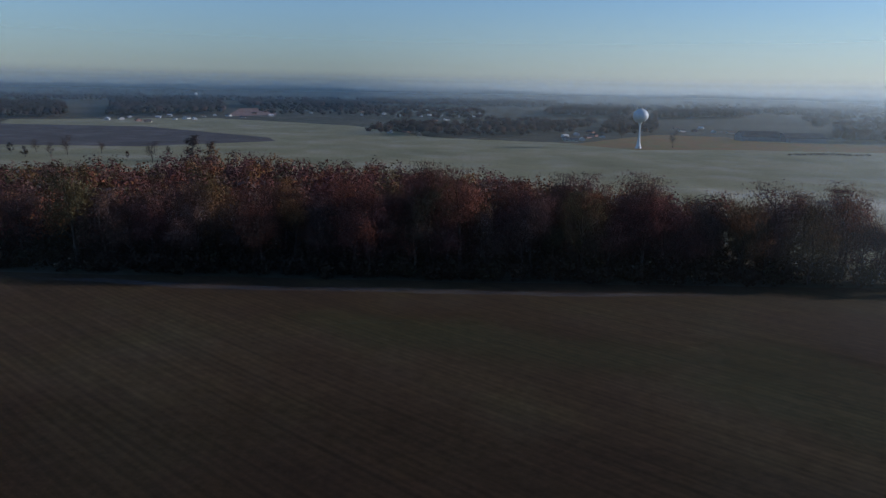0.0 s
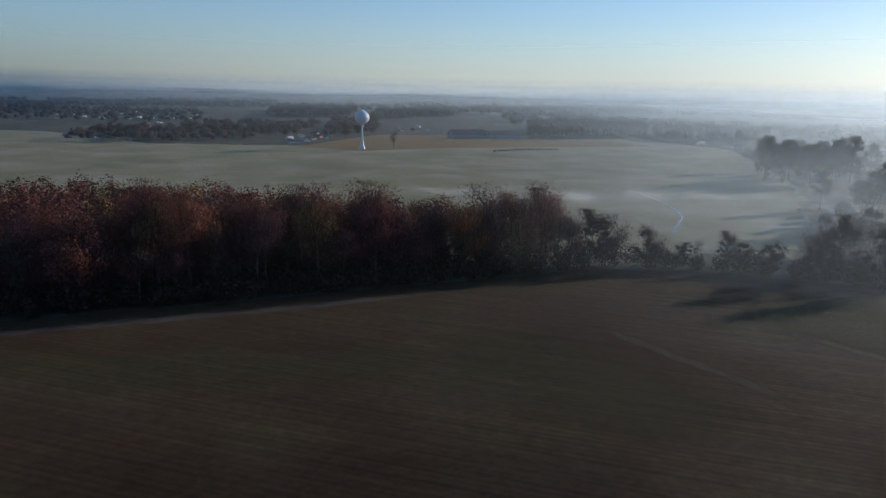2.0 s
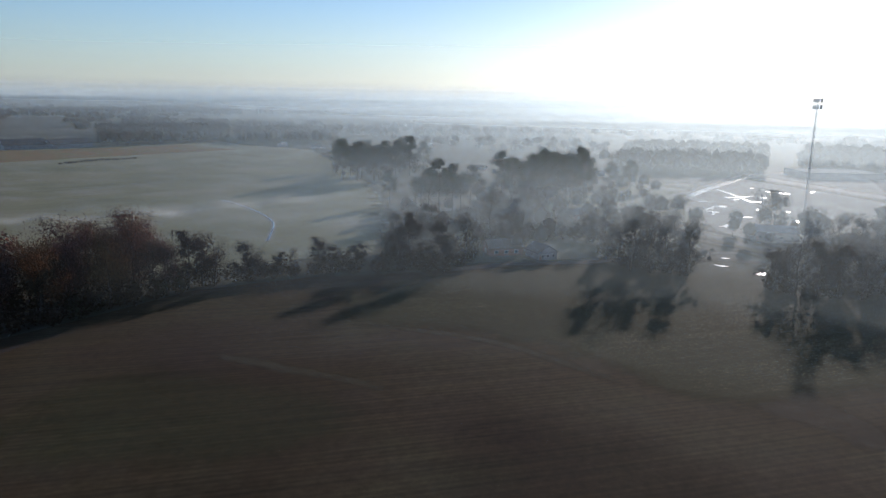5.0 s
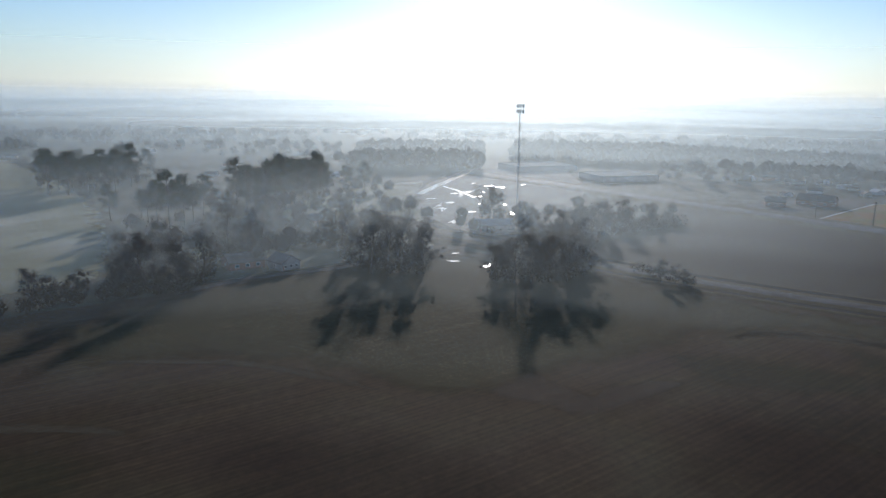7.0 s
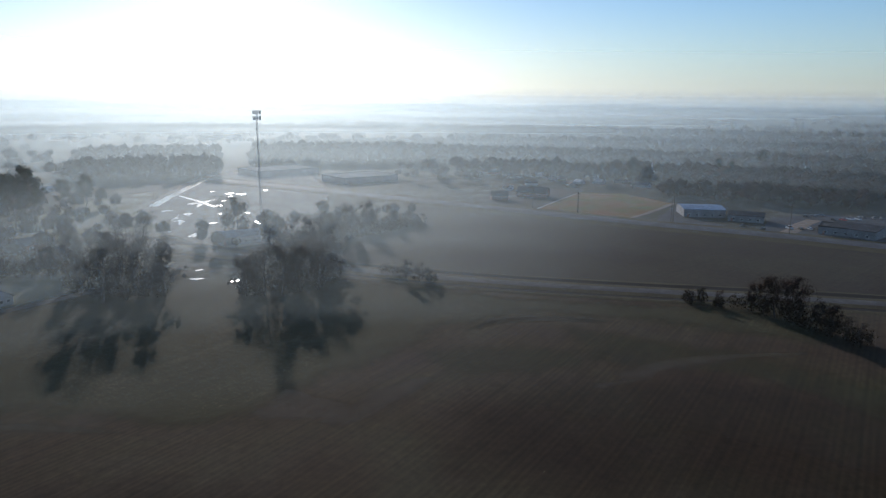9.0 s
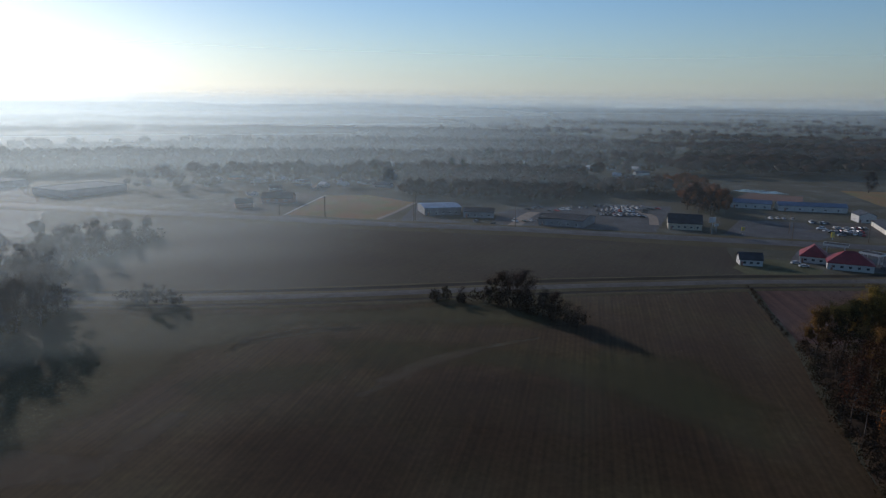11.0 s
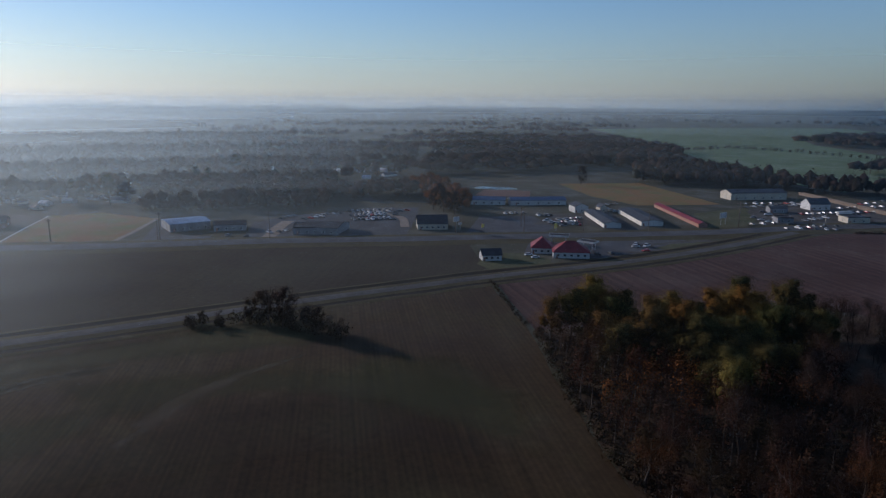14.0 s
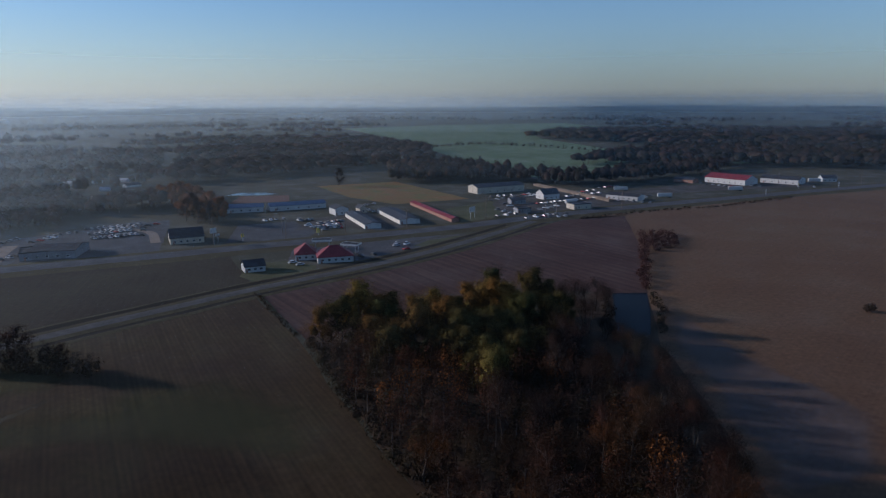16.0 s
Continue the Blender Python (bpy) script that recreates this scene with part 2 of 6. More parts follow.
# ---- mesh helpers ----
def mesh_np(name, verts, faces, mats, which=None, tint=None, normals=None):
    """A mesh from arrays of corners and of triangles or quads."""
    verts, faces = np.asarray(verts, np.float32), np.asarray(faces, np.int32)
    me = bpy.data.meshes.new(name)
    k = faces.shape[1]
    me.vertices.add(len(verts))
    me.vertices.foreach_set("co", verts.ravel())
    me.loops.add(faces.size)
    me.loops.foreach_set("vertex_index", faces.ravel())
    me.polygons.add(len(faces))
    me.polygons.foreach_set("loop_start", np.arange(0, faces.size, k, dtype=np.int32))
    me.polygons.foreach_set("loop_total", np.full(len(faces), k, np.int32))
    for m in mats:
        me.materials.append(m)
    if which is not None:
        me.polygons.foreach_set("material_index", np.asarray(which, np.int32))
    if tint is not None:
        a = me.attributes.new("tint", "FLOAT", "POINT")
        a.data.foreach_set("value", np.asarray(tint, np.float32))
    me.update(calc_edges=True)
    me.validate()
    if normals is not None:
        me.normals_split_custom_set_from_vertices(np.asarray(normals, np.float32))
    return me


def part(name, bm, mat, parent, label=""):
    """Links a bmesh as one mesh object under a thing or part."""
    me = bpy.data.meshes.new(name)
    bm.to_mesh(me)
    bm.free()
    me.materials.append(mat)
    ob = new(name, me)
    ob.parent = parent
    return tagged(ob, label)


def part_me(name, me, parent, label=""):
    ob = new(name, me)
    ob.parent = parent
    return tagged(ob, label)


def edge_points(pts, step, wobble, seed):
    """A closed outline, resampled and made a little uneven."""
    out = []
    for i, p in enumerate(pts):
        q = pts[(i + 1) % len(pts)]
        d = math.hypot(q[0] - p[0], q[1] - p[1])
        k = max(1, int(d / step))
        for j in range(k):
            s = j / k
            x, y = p[0] + (q[0] - p[0]) * s, p[1] + (q[1] - p[1]) * s
            v = noise.noise_vector((x * 0.06, y * 0.06, seed)) * wobble
            out.append((x + v.x, y + v.y))
    return out


def patch(name, pts, z, mat, label, step=9.0, wobble=1.6, category="field"):
    """A stretch of ground cover."""
    bm = bmesh.new()
    vs = [bm.verts.new((x, y, z)) for x, y in edge_points(pts, step, wobble, z * 50)]
    f = bm.faces.new(vs)
    if f.normal.z < 0 or f.calc_area() and sum((a[0] * b[1] - b[0] * a[1]) for a, b in zip(pts, pts[1:] + pts[:1])) < 0:
        f.normal_flip()
    bmesh.ops.triangulate(bm, faces=bm.faces[:])
    me = bpy.data.meshes.new(name)
    bm.to_mesh(me)
    bm.free()
    me.materials.append(mat)
    return tagged(new(name, me), label, category, kind="structure")


def soft_patch(name, pts, z, mat, label, rim=8.0, category="field"):
    """Ground cover that thins out over a rim inside its outline."""
    ring = np.array(edge_points(pts, 7.0, 3.0, z * 70))
    nxt = np.roll(ring, -1, 0)
    gap = min(rim * 0.7, 6.0) if rim < 20 else rim / 2
    xs, ys = np.arange(ring[:, 0].min() - gap, ring[:, 0].max() + gap, gap), np.arange(ring[:, 1].min() - gap, ring[:, 1].max() + gap, gap)
    gx, gy = np.meshgrid(xs, ys)
    p = np.stack([gx.ravel(), gy.ravel()], 1)
    far, hit = np.full(len(p), 1e9), np.zeros(len(p), bool)
    for a, e in zip(ring, nxt):
        d = e - a
        s = np.clip(((p - a) @ d) / (d @ d + 1e-9), 0, 1)
        far = np.minimum(far, np.linalg.norm(p - a - s[:, None] * d, axis=1))
        cross = (a[1] > p[:, 1]) != (e[1] > p[:, 1])
        if d[1]:
            hit ^= cross & (p[:, 0] < d[0] * (p[:, 1] - a[1]) / d[1] + a[0])
    tint = np.where(hit, np.clip(far / rim, 0, 1), 0)
    w = len(xs)
    f = [(k, k + 1, k + w + 1, k + w) for r in range(len(ys) - 1) for k in range(r * w, r * w + w - 1) if max(tint[k], tint[k + 1], tint[k + w], tint[k + w + 1]) > 0]
    me = mesh_np(name, np.c_[p, np.full(len(p), z)], f, [mat], None, tint)
    return tagged(new(name, me), label, category, kind="structure")


def soft_band(name, line, half, z, mat, label, category="track"):
    """A faint strip along a line that fades at its sides and ends."""
    q = smooth_line(line, 5.0)
    d = np.gradient(q, axis=0)
    d /= np.linalg.norm(d, axis=1)[:, None]
    side = np.stack([d[:, 1], -d[:, 0]], 1)
    v, f, t = [], [], []
    k = len(q)
    for i in range(k):
        end = min(1.0, 4.0 * min(i, k - 1 - i) / k)
        wide = half * (1 + 0.35 * noise.noise((q[i][0] * 0.05, q[i][1] * 0.05, 1.0)))
        for j, s in enumerate((-1, 0, 1)):
            v.append((*(q[i] + side[i] * s * wide), z))
            t.append(end if j == 1 else 0.0)
        if i:
            a = 3 * (i - 1)
            f += [(a, a + 3, a + 4, a + 1), (a + 1, a + 4, a + 5, a + 2)]
    return tagged(new(name, mesh_np(name, v, [w[::-1] for w in f], [mat], None, t)), label, category, kind="structure")


def smooth_line(pts, step):
    """Catmull-Rom through the points."""
    p = [np.array(q, float) for q in pts]
    p = [2 * p[0] - p[1]] + p + [2 * p[-1] - p[-2]]
    out = []
    for a, b, c, d in zip(p, p[1:], p[2:], p[3:]):
        k = max(2, int(np.linalg.norm(c - b) / step))
        for s in np.arange(k) / k:
            out.append(0.5 * (2 * b + (c - a) * s + (2 * a - 5 * b + 4 * c - d) * s * s + (3 * b - a - 3 * c + d) * s ** 3))
    return np.array(out + [p[-2]])


def band(name, line, profile, mats, label, category, step=12.0, kind="structure"):
    """A strip along a line with a cross-section of (offset to the right, height, material index)."""
    c = smooth_line(line, step)
    d = np.gradient(c, axis=0)
    d /= np.linalg.norm(d, axis=1)[:, None]
    side = np.stack([d[:, 1], -d[:, 0]], 1)
    verts, faces, which = [], [], []
    k = len(profile)
    for i, (q, s) in enumerate(zip(c, side)):
        for off, z, _ in profile:
            wob = 0.0 if abs(off) < 4 else noise.noise((q[0] * 0.08, q[1] * 0.08, off)) * 1.2
            verts.append((*(q + s * (off + wob)), z))
        if i:
            for j in range(k - 1):
                a = (i - 1) * k + j
                faces.append((a, a + 1, a + k + 1, a + k))
                which.append(profile[j][2])
    return tagged(new(name, mesh_np(name, verts, faces, mats, which)), label, category, kind=kind)


def inside(p, poly):
    x, y = p
    hit = False
    for (x0, y0), (x1, y1) in zip(poly, poly[1:] + poly[:1]):
        if (y0 > y) != (y1 > y) and x < (x1 - x0) * (y - y0) / (y1 - y0) + x0:
            hit = not hit
    return hit


def along(line, gap, width):
    c = smooth_line(line, gap)
    return [(x + rng.uniform(-width, width), y + rng.uniform(-width, width)) for x, y in c]


def scatter(poly, gap, jitter=0.45):
    """Places on a jittered grid inside an outline."""
    xs, ys = [p[0] for p in poly], [p[1] for p in poly]
    out = []
    for i, y in enumerate(np.arange(min(ys), max(ys), gap * 0.87)):
        for x in np.arange(min(xs), max(xs), gap):
            q = (x + (i % 2) * gap / 2 + rng.uniform(-jitter, jitter) * gap, y + rng.uniform(-jitter, jitter) * gap)
            if inside(q, poly):
                out.append(q)
    return out


# ---- ground ----
bm = bmesh.new()
bmesh.ops.create_circle(bm, cap_ends=True, segments=96, radius=4900)
me = bpy.data.meshes.new("ground")
bm.to_mesh(me)
bm.free()
me.materials.append(m_ground)
tagged(new("ground", me), "flat dull green and brown farmland reaching the horizon", "ground", kind="structure")

def rise_at(x, y):
    """Height of the low wooded rise that closes the view."""
    d = min(max((math.hypot(x, y) - 3000) / 1800, 0), 1)
    return d * d * (3 - 2 * d) * (48 + 14 * noise.noise((x * 0.0012, y * 0.0012, 3.0)))


rings, turns = np.linspace(3000, 4850, 12), 144
rv = [(r * math.cos(2 * math.pi * i / turns), r * math.sin(2 * math.pi * i / turns)) for r in rings for i in range(turns)]
rf = [(j * turns + i, j * turns + (i + 1) % turns, (j + 1) * turns + (i + 1) % turns, (j + 1) * turns + i) for j in range(11) for i in range(turns)]
tagged(new("far_rise", mesh_np("far_rise", [(x, y, 0.02 + rise_at(x, y)) for x, y in rv], [f[::-1] for f in rf], [m_ground])), "low hazy rise along the horizon", "ground", kind="structure")

# main field and the fields round it
WOOD_A = [(-260, 200), (-130, 198), (-60, 190), (20, 190), (95, 191), (128, 192), (118, 206), (104, 222), (70, 262), (30, 298), (-20, 328), (-80, 352),
          (-125, 376), (-150, 330), (-230, 310), (-300, 260)]
WOOD_B = [(122, -204), (108, -188), (95, -172), (70, -149), (50, -131), (22, -104), (-24, -100), (-18, -140), (-10, -163), (4, -188), (18, -208), (34, -232),
          (46, -258), (68, -276), (84, -256), (100, -232)]
MAIN = [(-420, 190), (-130, 188), (20, 186), (130, 188), (165, 172), (196, 146), (215, 137), (250, 108), (276, 94), (300, 62), (284, 8), (258, -38),
        (240, -80), (216, -172), (198, -224), (185, -252), (135, -211), (95, -171), (50, -131), (0, -90), (-420, -60)]
patch("stubble_field", MAIN, 0.03, m_stubble, "brown stubble field with faint crop rows", wobble=1.0)
ARC = [(133.1, 122.4), (143.2, 99.8), (148.1, 72.5), (141.6, 46.9), (134.9, 32.9), (141.7, 20.0), (174.4, -11.4), (203.0, -37.3), (216.5, -65.1)] + [(211.4, -72.1), (197.2, -104.6), (173.3, -144.4)]
soft_patch("grass_margin", ARC + [(192, -170), (214, -172), (238, -80), (256, -38), (282, 8), (298, 62), (274, 92), (215, 135), (194, 144), (150, 155)], 0.04,
      m_margin, "dull green grass between the stubble and the road", 15.0)
soft_patch("frosted_field", [(-640, 1010), (-420, 600), (-300, 420), (-120, 385), (-20, 335), (70, 268), (125, 200), (175, 185), (205, 165), (235, 180), (300, 235), (392, 325),
      (498, 455), (612, 615), (605, 740), (650, 860), (480, 900), (250, 800), (154, 740), (0, 790), (-120, 1010), (-380, 1180)], 0.04, m_frost,
      "pale grey-green field under thin frost", 24.0)
patch("dark_field", [(-700, 900), (-378, 890), (-184, 735), (-165, 688), (-260, 600), (-420, 590), (-800, 700)], 0.07, m_dark, "dark bare field beyond the wood")
patch("hill_grass", [(129.3, 716.7), (173.7, 782.6), (272.3, 911.7), (353.2, 889.2), (362.9, 800.3), (541.2, 778.4), (532.5, 669.6), (399.8, 675.4), (271.1, 681.1), (179.5, 657.5)], 0.08, m_tan, "golden grass round the foot of the water tower")
patch("clay_field", [(-383.9, 1239.8), (-491.9, 1700.6), (-426.3, 1747.9), (-316.7, 1331.4)], 0.08, earth("red_clay", (0.2, 0.11, 0.09), (0.24, 0.14, 0.11), (0.27, 0.16, 0.13), 80), "bare pinkish field beyond the village")
patch("leaf_litter", [(-100, -335), (30, -325), (80, -280), (135, -215), (0, -80), (-100, -80)], 0.015, earth("leaf_litter", (0.04, 0.026, 0.016), (0.055, 0.034, 0.02), (0.065, 0.045, 0.026), 14), "brown leaf litter and dead grass round the wood and pond")
patch("strip_field", [(300, 8), (276, -40), (256, -92), (232, -172), (213, -224), (197, -266), (252, -318), (268, -308), (333, -230), (395, -152), (448, -84), (470, -50),
      (400, -20)], 0.05, m_strip, "bare brown field between the two roads", wobble=0.8)
patch("ploughed_field", [(183, -254), (190, -278), (160, -335), (124, -420), (100, -505), (60, -540), (38, -440), (27, -378), (20, -322), (36, -313), (62, -315),
      (84, -262), (108, -238), (130, -210)], 0.05, m_plough, "purple-brown ploughed field", wobble=0.8)
patch("brown_field", [(20, -320), (27, -377), (38, -440), (60, -542), (92, -522), (20, -604), (-70, -708), (-420, -1050), (-900, -700), (-600, -150), (-60, -120),
      (-24, -155), (-9, -205), (8, -252)], 0.04, m_brown, "brown field of short stubble", wobble=1.0)
patch("wheat_field", [(1154.5, -2012.6), (970.1, -2396.3), (593.3, -2766.7), (351.4, -2338.5), (497.7, -1869.7), (390.6, -1599.7), (128.0, -1201.3), (122.0, -912.9), (146.7, -754.4), (253.4, -827.4), (468.4, -1142.6), (651.5, -1418.4)], 0.05, m_green,
      "pale green winter wheat field")
patch("wheat_field", [(96.9, -1989.9), (-76.8, -2042.1), (-131.8, -1843.3), (-8.6, -1804.9)], 0.05, m_green, "strip of green winter wheat")
patch("wheat_field", [(-2.6, -1206.9), (-117.8, -1233.9), (-115.0, -1112.0), (-18.8, -1049.4)], 0.05, m_green, "strip of green winter wheat")
patch("tan_field", [(385.4, -623.5), (326.0, -689.3), (204.2, -589.7), (251.0, -534.7), (308.8, -559.0)], 0.06, m_tan, "rough tan grass behind the businesses")
patch("tan_field", [(454.5, -129.5), (538.2, -185.6), (527.1, -218.1), (470.5, -232.7), (411.6, -177.7)], 0.07, m_tan, "mown yellow-green lot beside the highway")
patch("gravel_lot", [(468.8, -109.3), (535.0, -180.4), (579.6, -163.5), (534.4, -111.1), (495.0, -90.2)], 0.06, m_gravel, "bare gravel lot beside the highway", wobble=2.5)

HWY = [(640, 120), (560, 20), (505, -42), (460, -95), (405, -158), (342, -240), (290, -298), (250, -345), (203, -400), (163, -447), (110, -525), (30, -622), (-65, -728),
       (-160, -830), (-420, -1110)]
ROAD = [(372, 130), (330, 68), (292, 6), (268, -42), (248, -95), (224, -172), (206, -222), (191, -262), (168, -312), (149, -362), (133, -420), (118, -490)]
band("highway", HWY, [(-17, 0.05, 1), (-8, 0.5, 0), (-0.3, 0.65, 0), (0.3, 0.65, 0), (8, 0.5, 1), (13, 0.1, 1), (17, 0.12, 1), (19, 0.05, 1)], [m_asphalt, m_verge],
     "grey two-lane highway with grass verges", "road")
# ditches are near-black strips over a shallow dip, not cut into the ground
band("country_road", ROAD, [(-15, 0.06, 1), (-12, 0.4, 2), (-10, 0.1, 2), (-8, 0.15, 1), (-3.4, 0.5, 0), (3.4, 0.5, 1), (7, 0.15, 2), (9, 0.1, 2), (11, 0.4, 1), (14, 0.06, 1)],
     [m_lane, m_verge, m_ditch], "grey country road between grass verges and dark ditch strips", "road")


# ---- haze: thin curtains of morning mist, lit by the sun ----
def mist_material(name, alpha, low, high, wisp, size, thin, west, sunny, bearing=78, edge=0.55):
    """A veil that lets most light through, thinning out upwards, its cover raised towards bearing to imitate sun glare.
    """
    m, n, l, out = material(name)
    geo = n.new("ShaderNodeNewGeometry")
    sep = n.new("ShaderNodeSeparateXYZ")
    l.new(geo.outputs["Position"], sep.inputs[0])
    fall = n.new("ShaderNodeMapRange")
    fall.interpolation_type = "SMOOTHSTEP"
    for k, v in (("From Min", low), ("From Max", high), ("To Min", alpha), ("To Max", 0.0)):
        fall.inputs[k].default_value = v
    l.new(sep.outputs["Z"], fall.inputs["Value"])
    mp = n.new("ShaderNodeMapping")
    mp.inputs["Scale"].default_value = (1, 1, 4)
    l.new(geo.outputs["Position"], mp.inputs["Vector"])
    nz = noise_node(n, l, mp.outputs[0], size, 4, 0.55)
    va = n.new("ShaderNodeMapRange")
    for k, v in (("From Min", 0.3), ("From Max", 0.7), ("To Min", 1 - wisp), ("To Max", 1 + wisp)):
        va.inputs[k].default_value = v
    l.new(nz, va.inputs["Value"])
    foot = n.new("ShaderNodeMapRange")
    foot.interpolation_type = "SMOOTHSTEP"
    for k, v in (("From Min", 0.0), ("From Max", thin)):
        foot.inputs[k].default_value = v
    l.new(sep.outputs["Z"], foot.inputs["Value"])
    soft = n.new("ShaderNodeMath")
    soft.operation = "MULTIPLY"
    l.new(fall.outputs[0], soft.inputs[0])
    l.new(foot.outputs[0], soft.inputs[1])
    flat = n.new("ShaderNodeVectorMath")
    flat.operation = "MULTIPLY"
    flat.inputs[1].default_value = (1, 1, 0)
    l.new(geo.outputs["Position"], flat.inputs[0])
    unit = n.new("ShaderNodeVectorMath")
    unit.operation = "NORMALIZE"
    l.new(flat.outputs[0], unit.inputs[0])
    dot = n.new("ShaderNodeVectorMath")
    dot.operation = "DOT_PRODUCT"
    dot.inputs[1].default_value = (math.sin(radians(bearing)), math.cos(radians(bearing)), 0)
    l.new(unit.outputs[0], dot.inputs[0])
    # cover grows towards the bearing: sun glare put into the mist's thickness
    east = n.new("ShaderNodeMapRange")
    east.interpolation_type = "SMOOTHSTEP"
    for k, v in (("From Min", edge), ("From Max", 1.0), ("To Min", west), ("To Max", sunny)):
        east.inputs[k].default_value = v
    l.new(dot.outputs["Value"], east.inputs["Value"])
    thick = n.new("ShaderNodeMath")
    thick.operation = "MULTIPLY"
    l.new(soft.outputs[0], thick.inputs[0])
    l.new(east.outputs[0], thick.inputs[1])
    mul = n.new("ShaderNodeMath")
    mul.operation, mul.use_clamp = "MULTIPLY", True
    l.new(thick.outputs[0], mul.inputs[0])
    l.new(va.outputs[0], mul.inputs[1])
    tl, df, tr = n.new("ShaderNodeBsdfTranslucent"), n.new("ShaderNodeBsdfDiffuse"), n.new("ShaderNodeBsdfTransparent")
    tl.inputs[0].default_value = df.inputs[0].default_value = (0.78, 0.92, 0.97, 1)
    both, mx = n.new("ShaderNodeMixShader"), n.new("ShaderNodeMixShader")
    both.inputs[0].default_value = 0.2
    l.new(tl.outputs[0], both.inputs[1])
    l.new(df.outputs[0], both.inputs[2])
    # droplets throw most of the light forwards, in a wide lobe round the sun
    fw, drops = n.new("ShaderNodeBsdfRefraction"), n.new("ShaderNodeMixShader")
    fw.inputs["Color"].default_value = (0.82, 0.94, 0.97, 1)
    fw.inputs["Roughness"].default_value, fw.inputs["IOR"].default_value = 0.9, 1.5
    drops.inputs[0].default_value = 0.32
    l.new(both.outputs[0], drops.inputs[1])
    l.new(fw.outputs[0], drops.inputs[2])
    l.new(mul.outputs[0], mx.inputs[0])
    l.new(tr.outputs[0], mx.inputs[1])
    l.new(drops.outputs[0], mx.inputs[2])
    l.new(mx.outputs[0], out.inputs[0])
    return m


def mist_curtain(radius, clear, sunny, top):
    """One veil of mist: its cover away from and towards the sun, and the height where it ends."""
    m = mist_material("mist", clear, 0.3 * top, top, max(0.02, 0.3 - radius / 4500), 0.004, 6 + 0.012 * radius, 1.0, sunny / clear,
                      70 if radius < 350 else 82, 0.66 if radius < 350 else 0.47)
    ang = np.linspace(0, 2 * math.pi, 121)
    v = [(radius * math.cos(a), radius * math.sin(a), z) for a in ang for z in (0.2, 90 + 0.22 * radius)]
    f = [(2 * i, 2 * i + 2, 2 * i + 3, 2 * i + 1) for i in range(120)]
    return tagged(new("morning_mist", mesh_np("morning_mist", v, f, [m])), "thin veil of bluish morning mist, thickened towards the sun as glare", "mist", kind="stuff")


scene.cycles.transparent_max_bounces = 48
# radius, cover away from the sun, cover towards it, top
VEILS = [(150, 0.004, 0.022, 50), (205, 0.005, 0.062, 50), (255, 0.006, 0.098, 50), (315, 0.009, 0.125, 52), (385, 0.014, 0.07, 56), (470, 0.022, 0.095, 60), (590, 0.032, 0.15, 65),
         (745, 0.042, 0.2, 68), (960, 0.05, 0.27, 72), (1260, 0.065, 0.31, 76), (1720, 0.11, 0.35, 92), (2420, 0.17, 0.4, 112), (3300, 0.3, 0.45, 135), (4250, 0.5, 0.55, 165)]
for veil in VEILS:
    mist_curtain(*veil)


def high_haze(radius, top, alpha, sunny):
    """Tall pale haze sheet added to whiten the low sky and soften the horizon, thinning out upwards."""
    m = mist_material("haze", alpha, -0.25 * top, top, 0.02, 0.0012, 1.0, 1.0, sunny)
    ang = np.linspace(0, 2 * math.pi, 121)
    v = [(radius * math.cos(a), radius * math.sin(a), z) for a in ang for z in (0.2, 90 + 0.22 * radius)]
    f = [(2 * i, 2 * i + 2, 2 * i + 3, 2 * i + 1) for i in range(120)]
    return tagged(new("horizon_haze", mesh_np("horizon_haze", v, f, [m])), "pale haze sheet added to whiten and soften the horizon", "mist", kind="stuff")


# added sheets: the first pales the yellow low sky, the others soften the horizon
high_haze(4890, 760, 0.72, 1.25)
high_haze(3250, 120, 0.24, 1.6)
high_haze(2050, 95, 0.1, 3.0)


# ---- trees ----
def tube(pts, radii, sides):
    pts = np.asarray(pts, float)
    v, f = [], []
    for i, (p, r) in enumerate(zip(pts, radii)):
        d = pts[min(i + 1, len(pts) - 1)] - pts[max(i - 1, 0)]
        d /= np.linalg.norm(d) + 1e-9
        a = np.cross(d, (0.3, 0.9, 0.1))
        a /= np.linalg.norm(a) + 1e-9
        b = np.cross(d, a)
        for k in range(sides):
            w = 2 * math.pi * k / sides
            v.append(p + r * (math.cos(w) * a + math.sin(w) * b))
        if i:
            for k in range(sides):
                q = (i - 1) * sides
                f.append((q + k, q + (k + 1) % sides, q + sides + (k + 1) % sides, q + sides + k))
    return np.array(v), np.array(f)


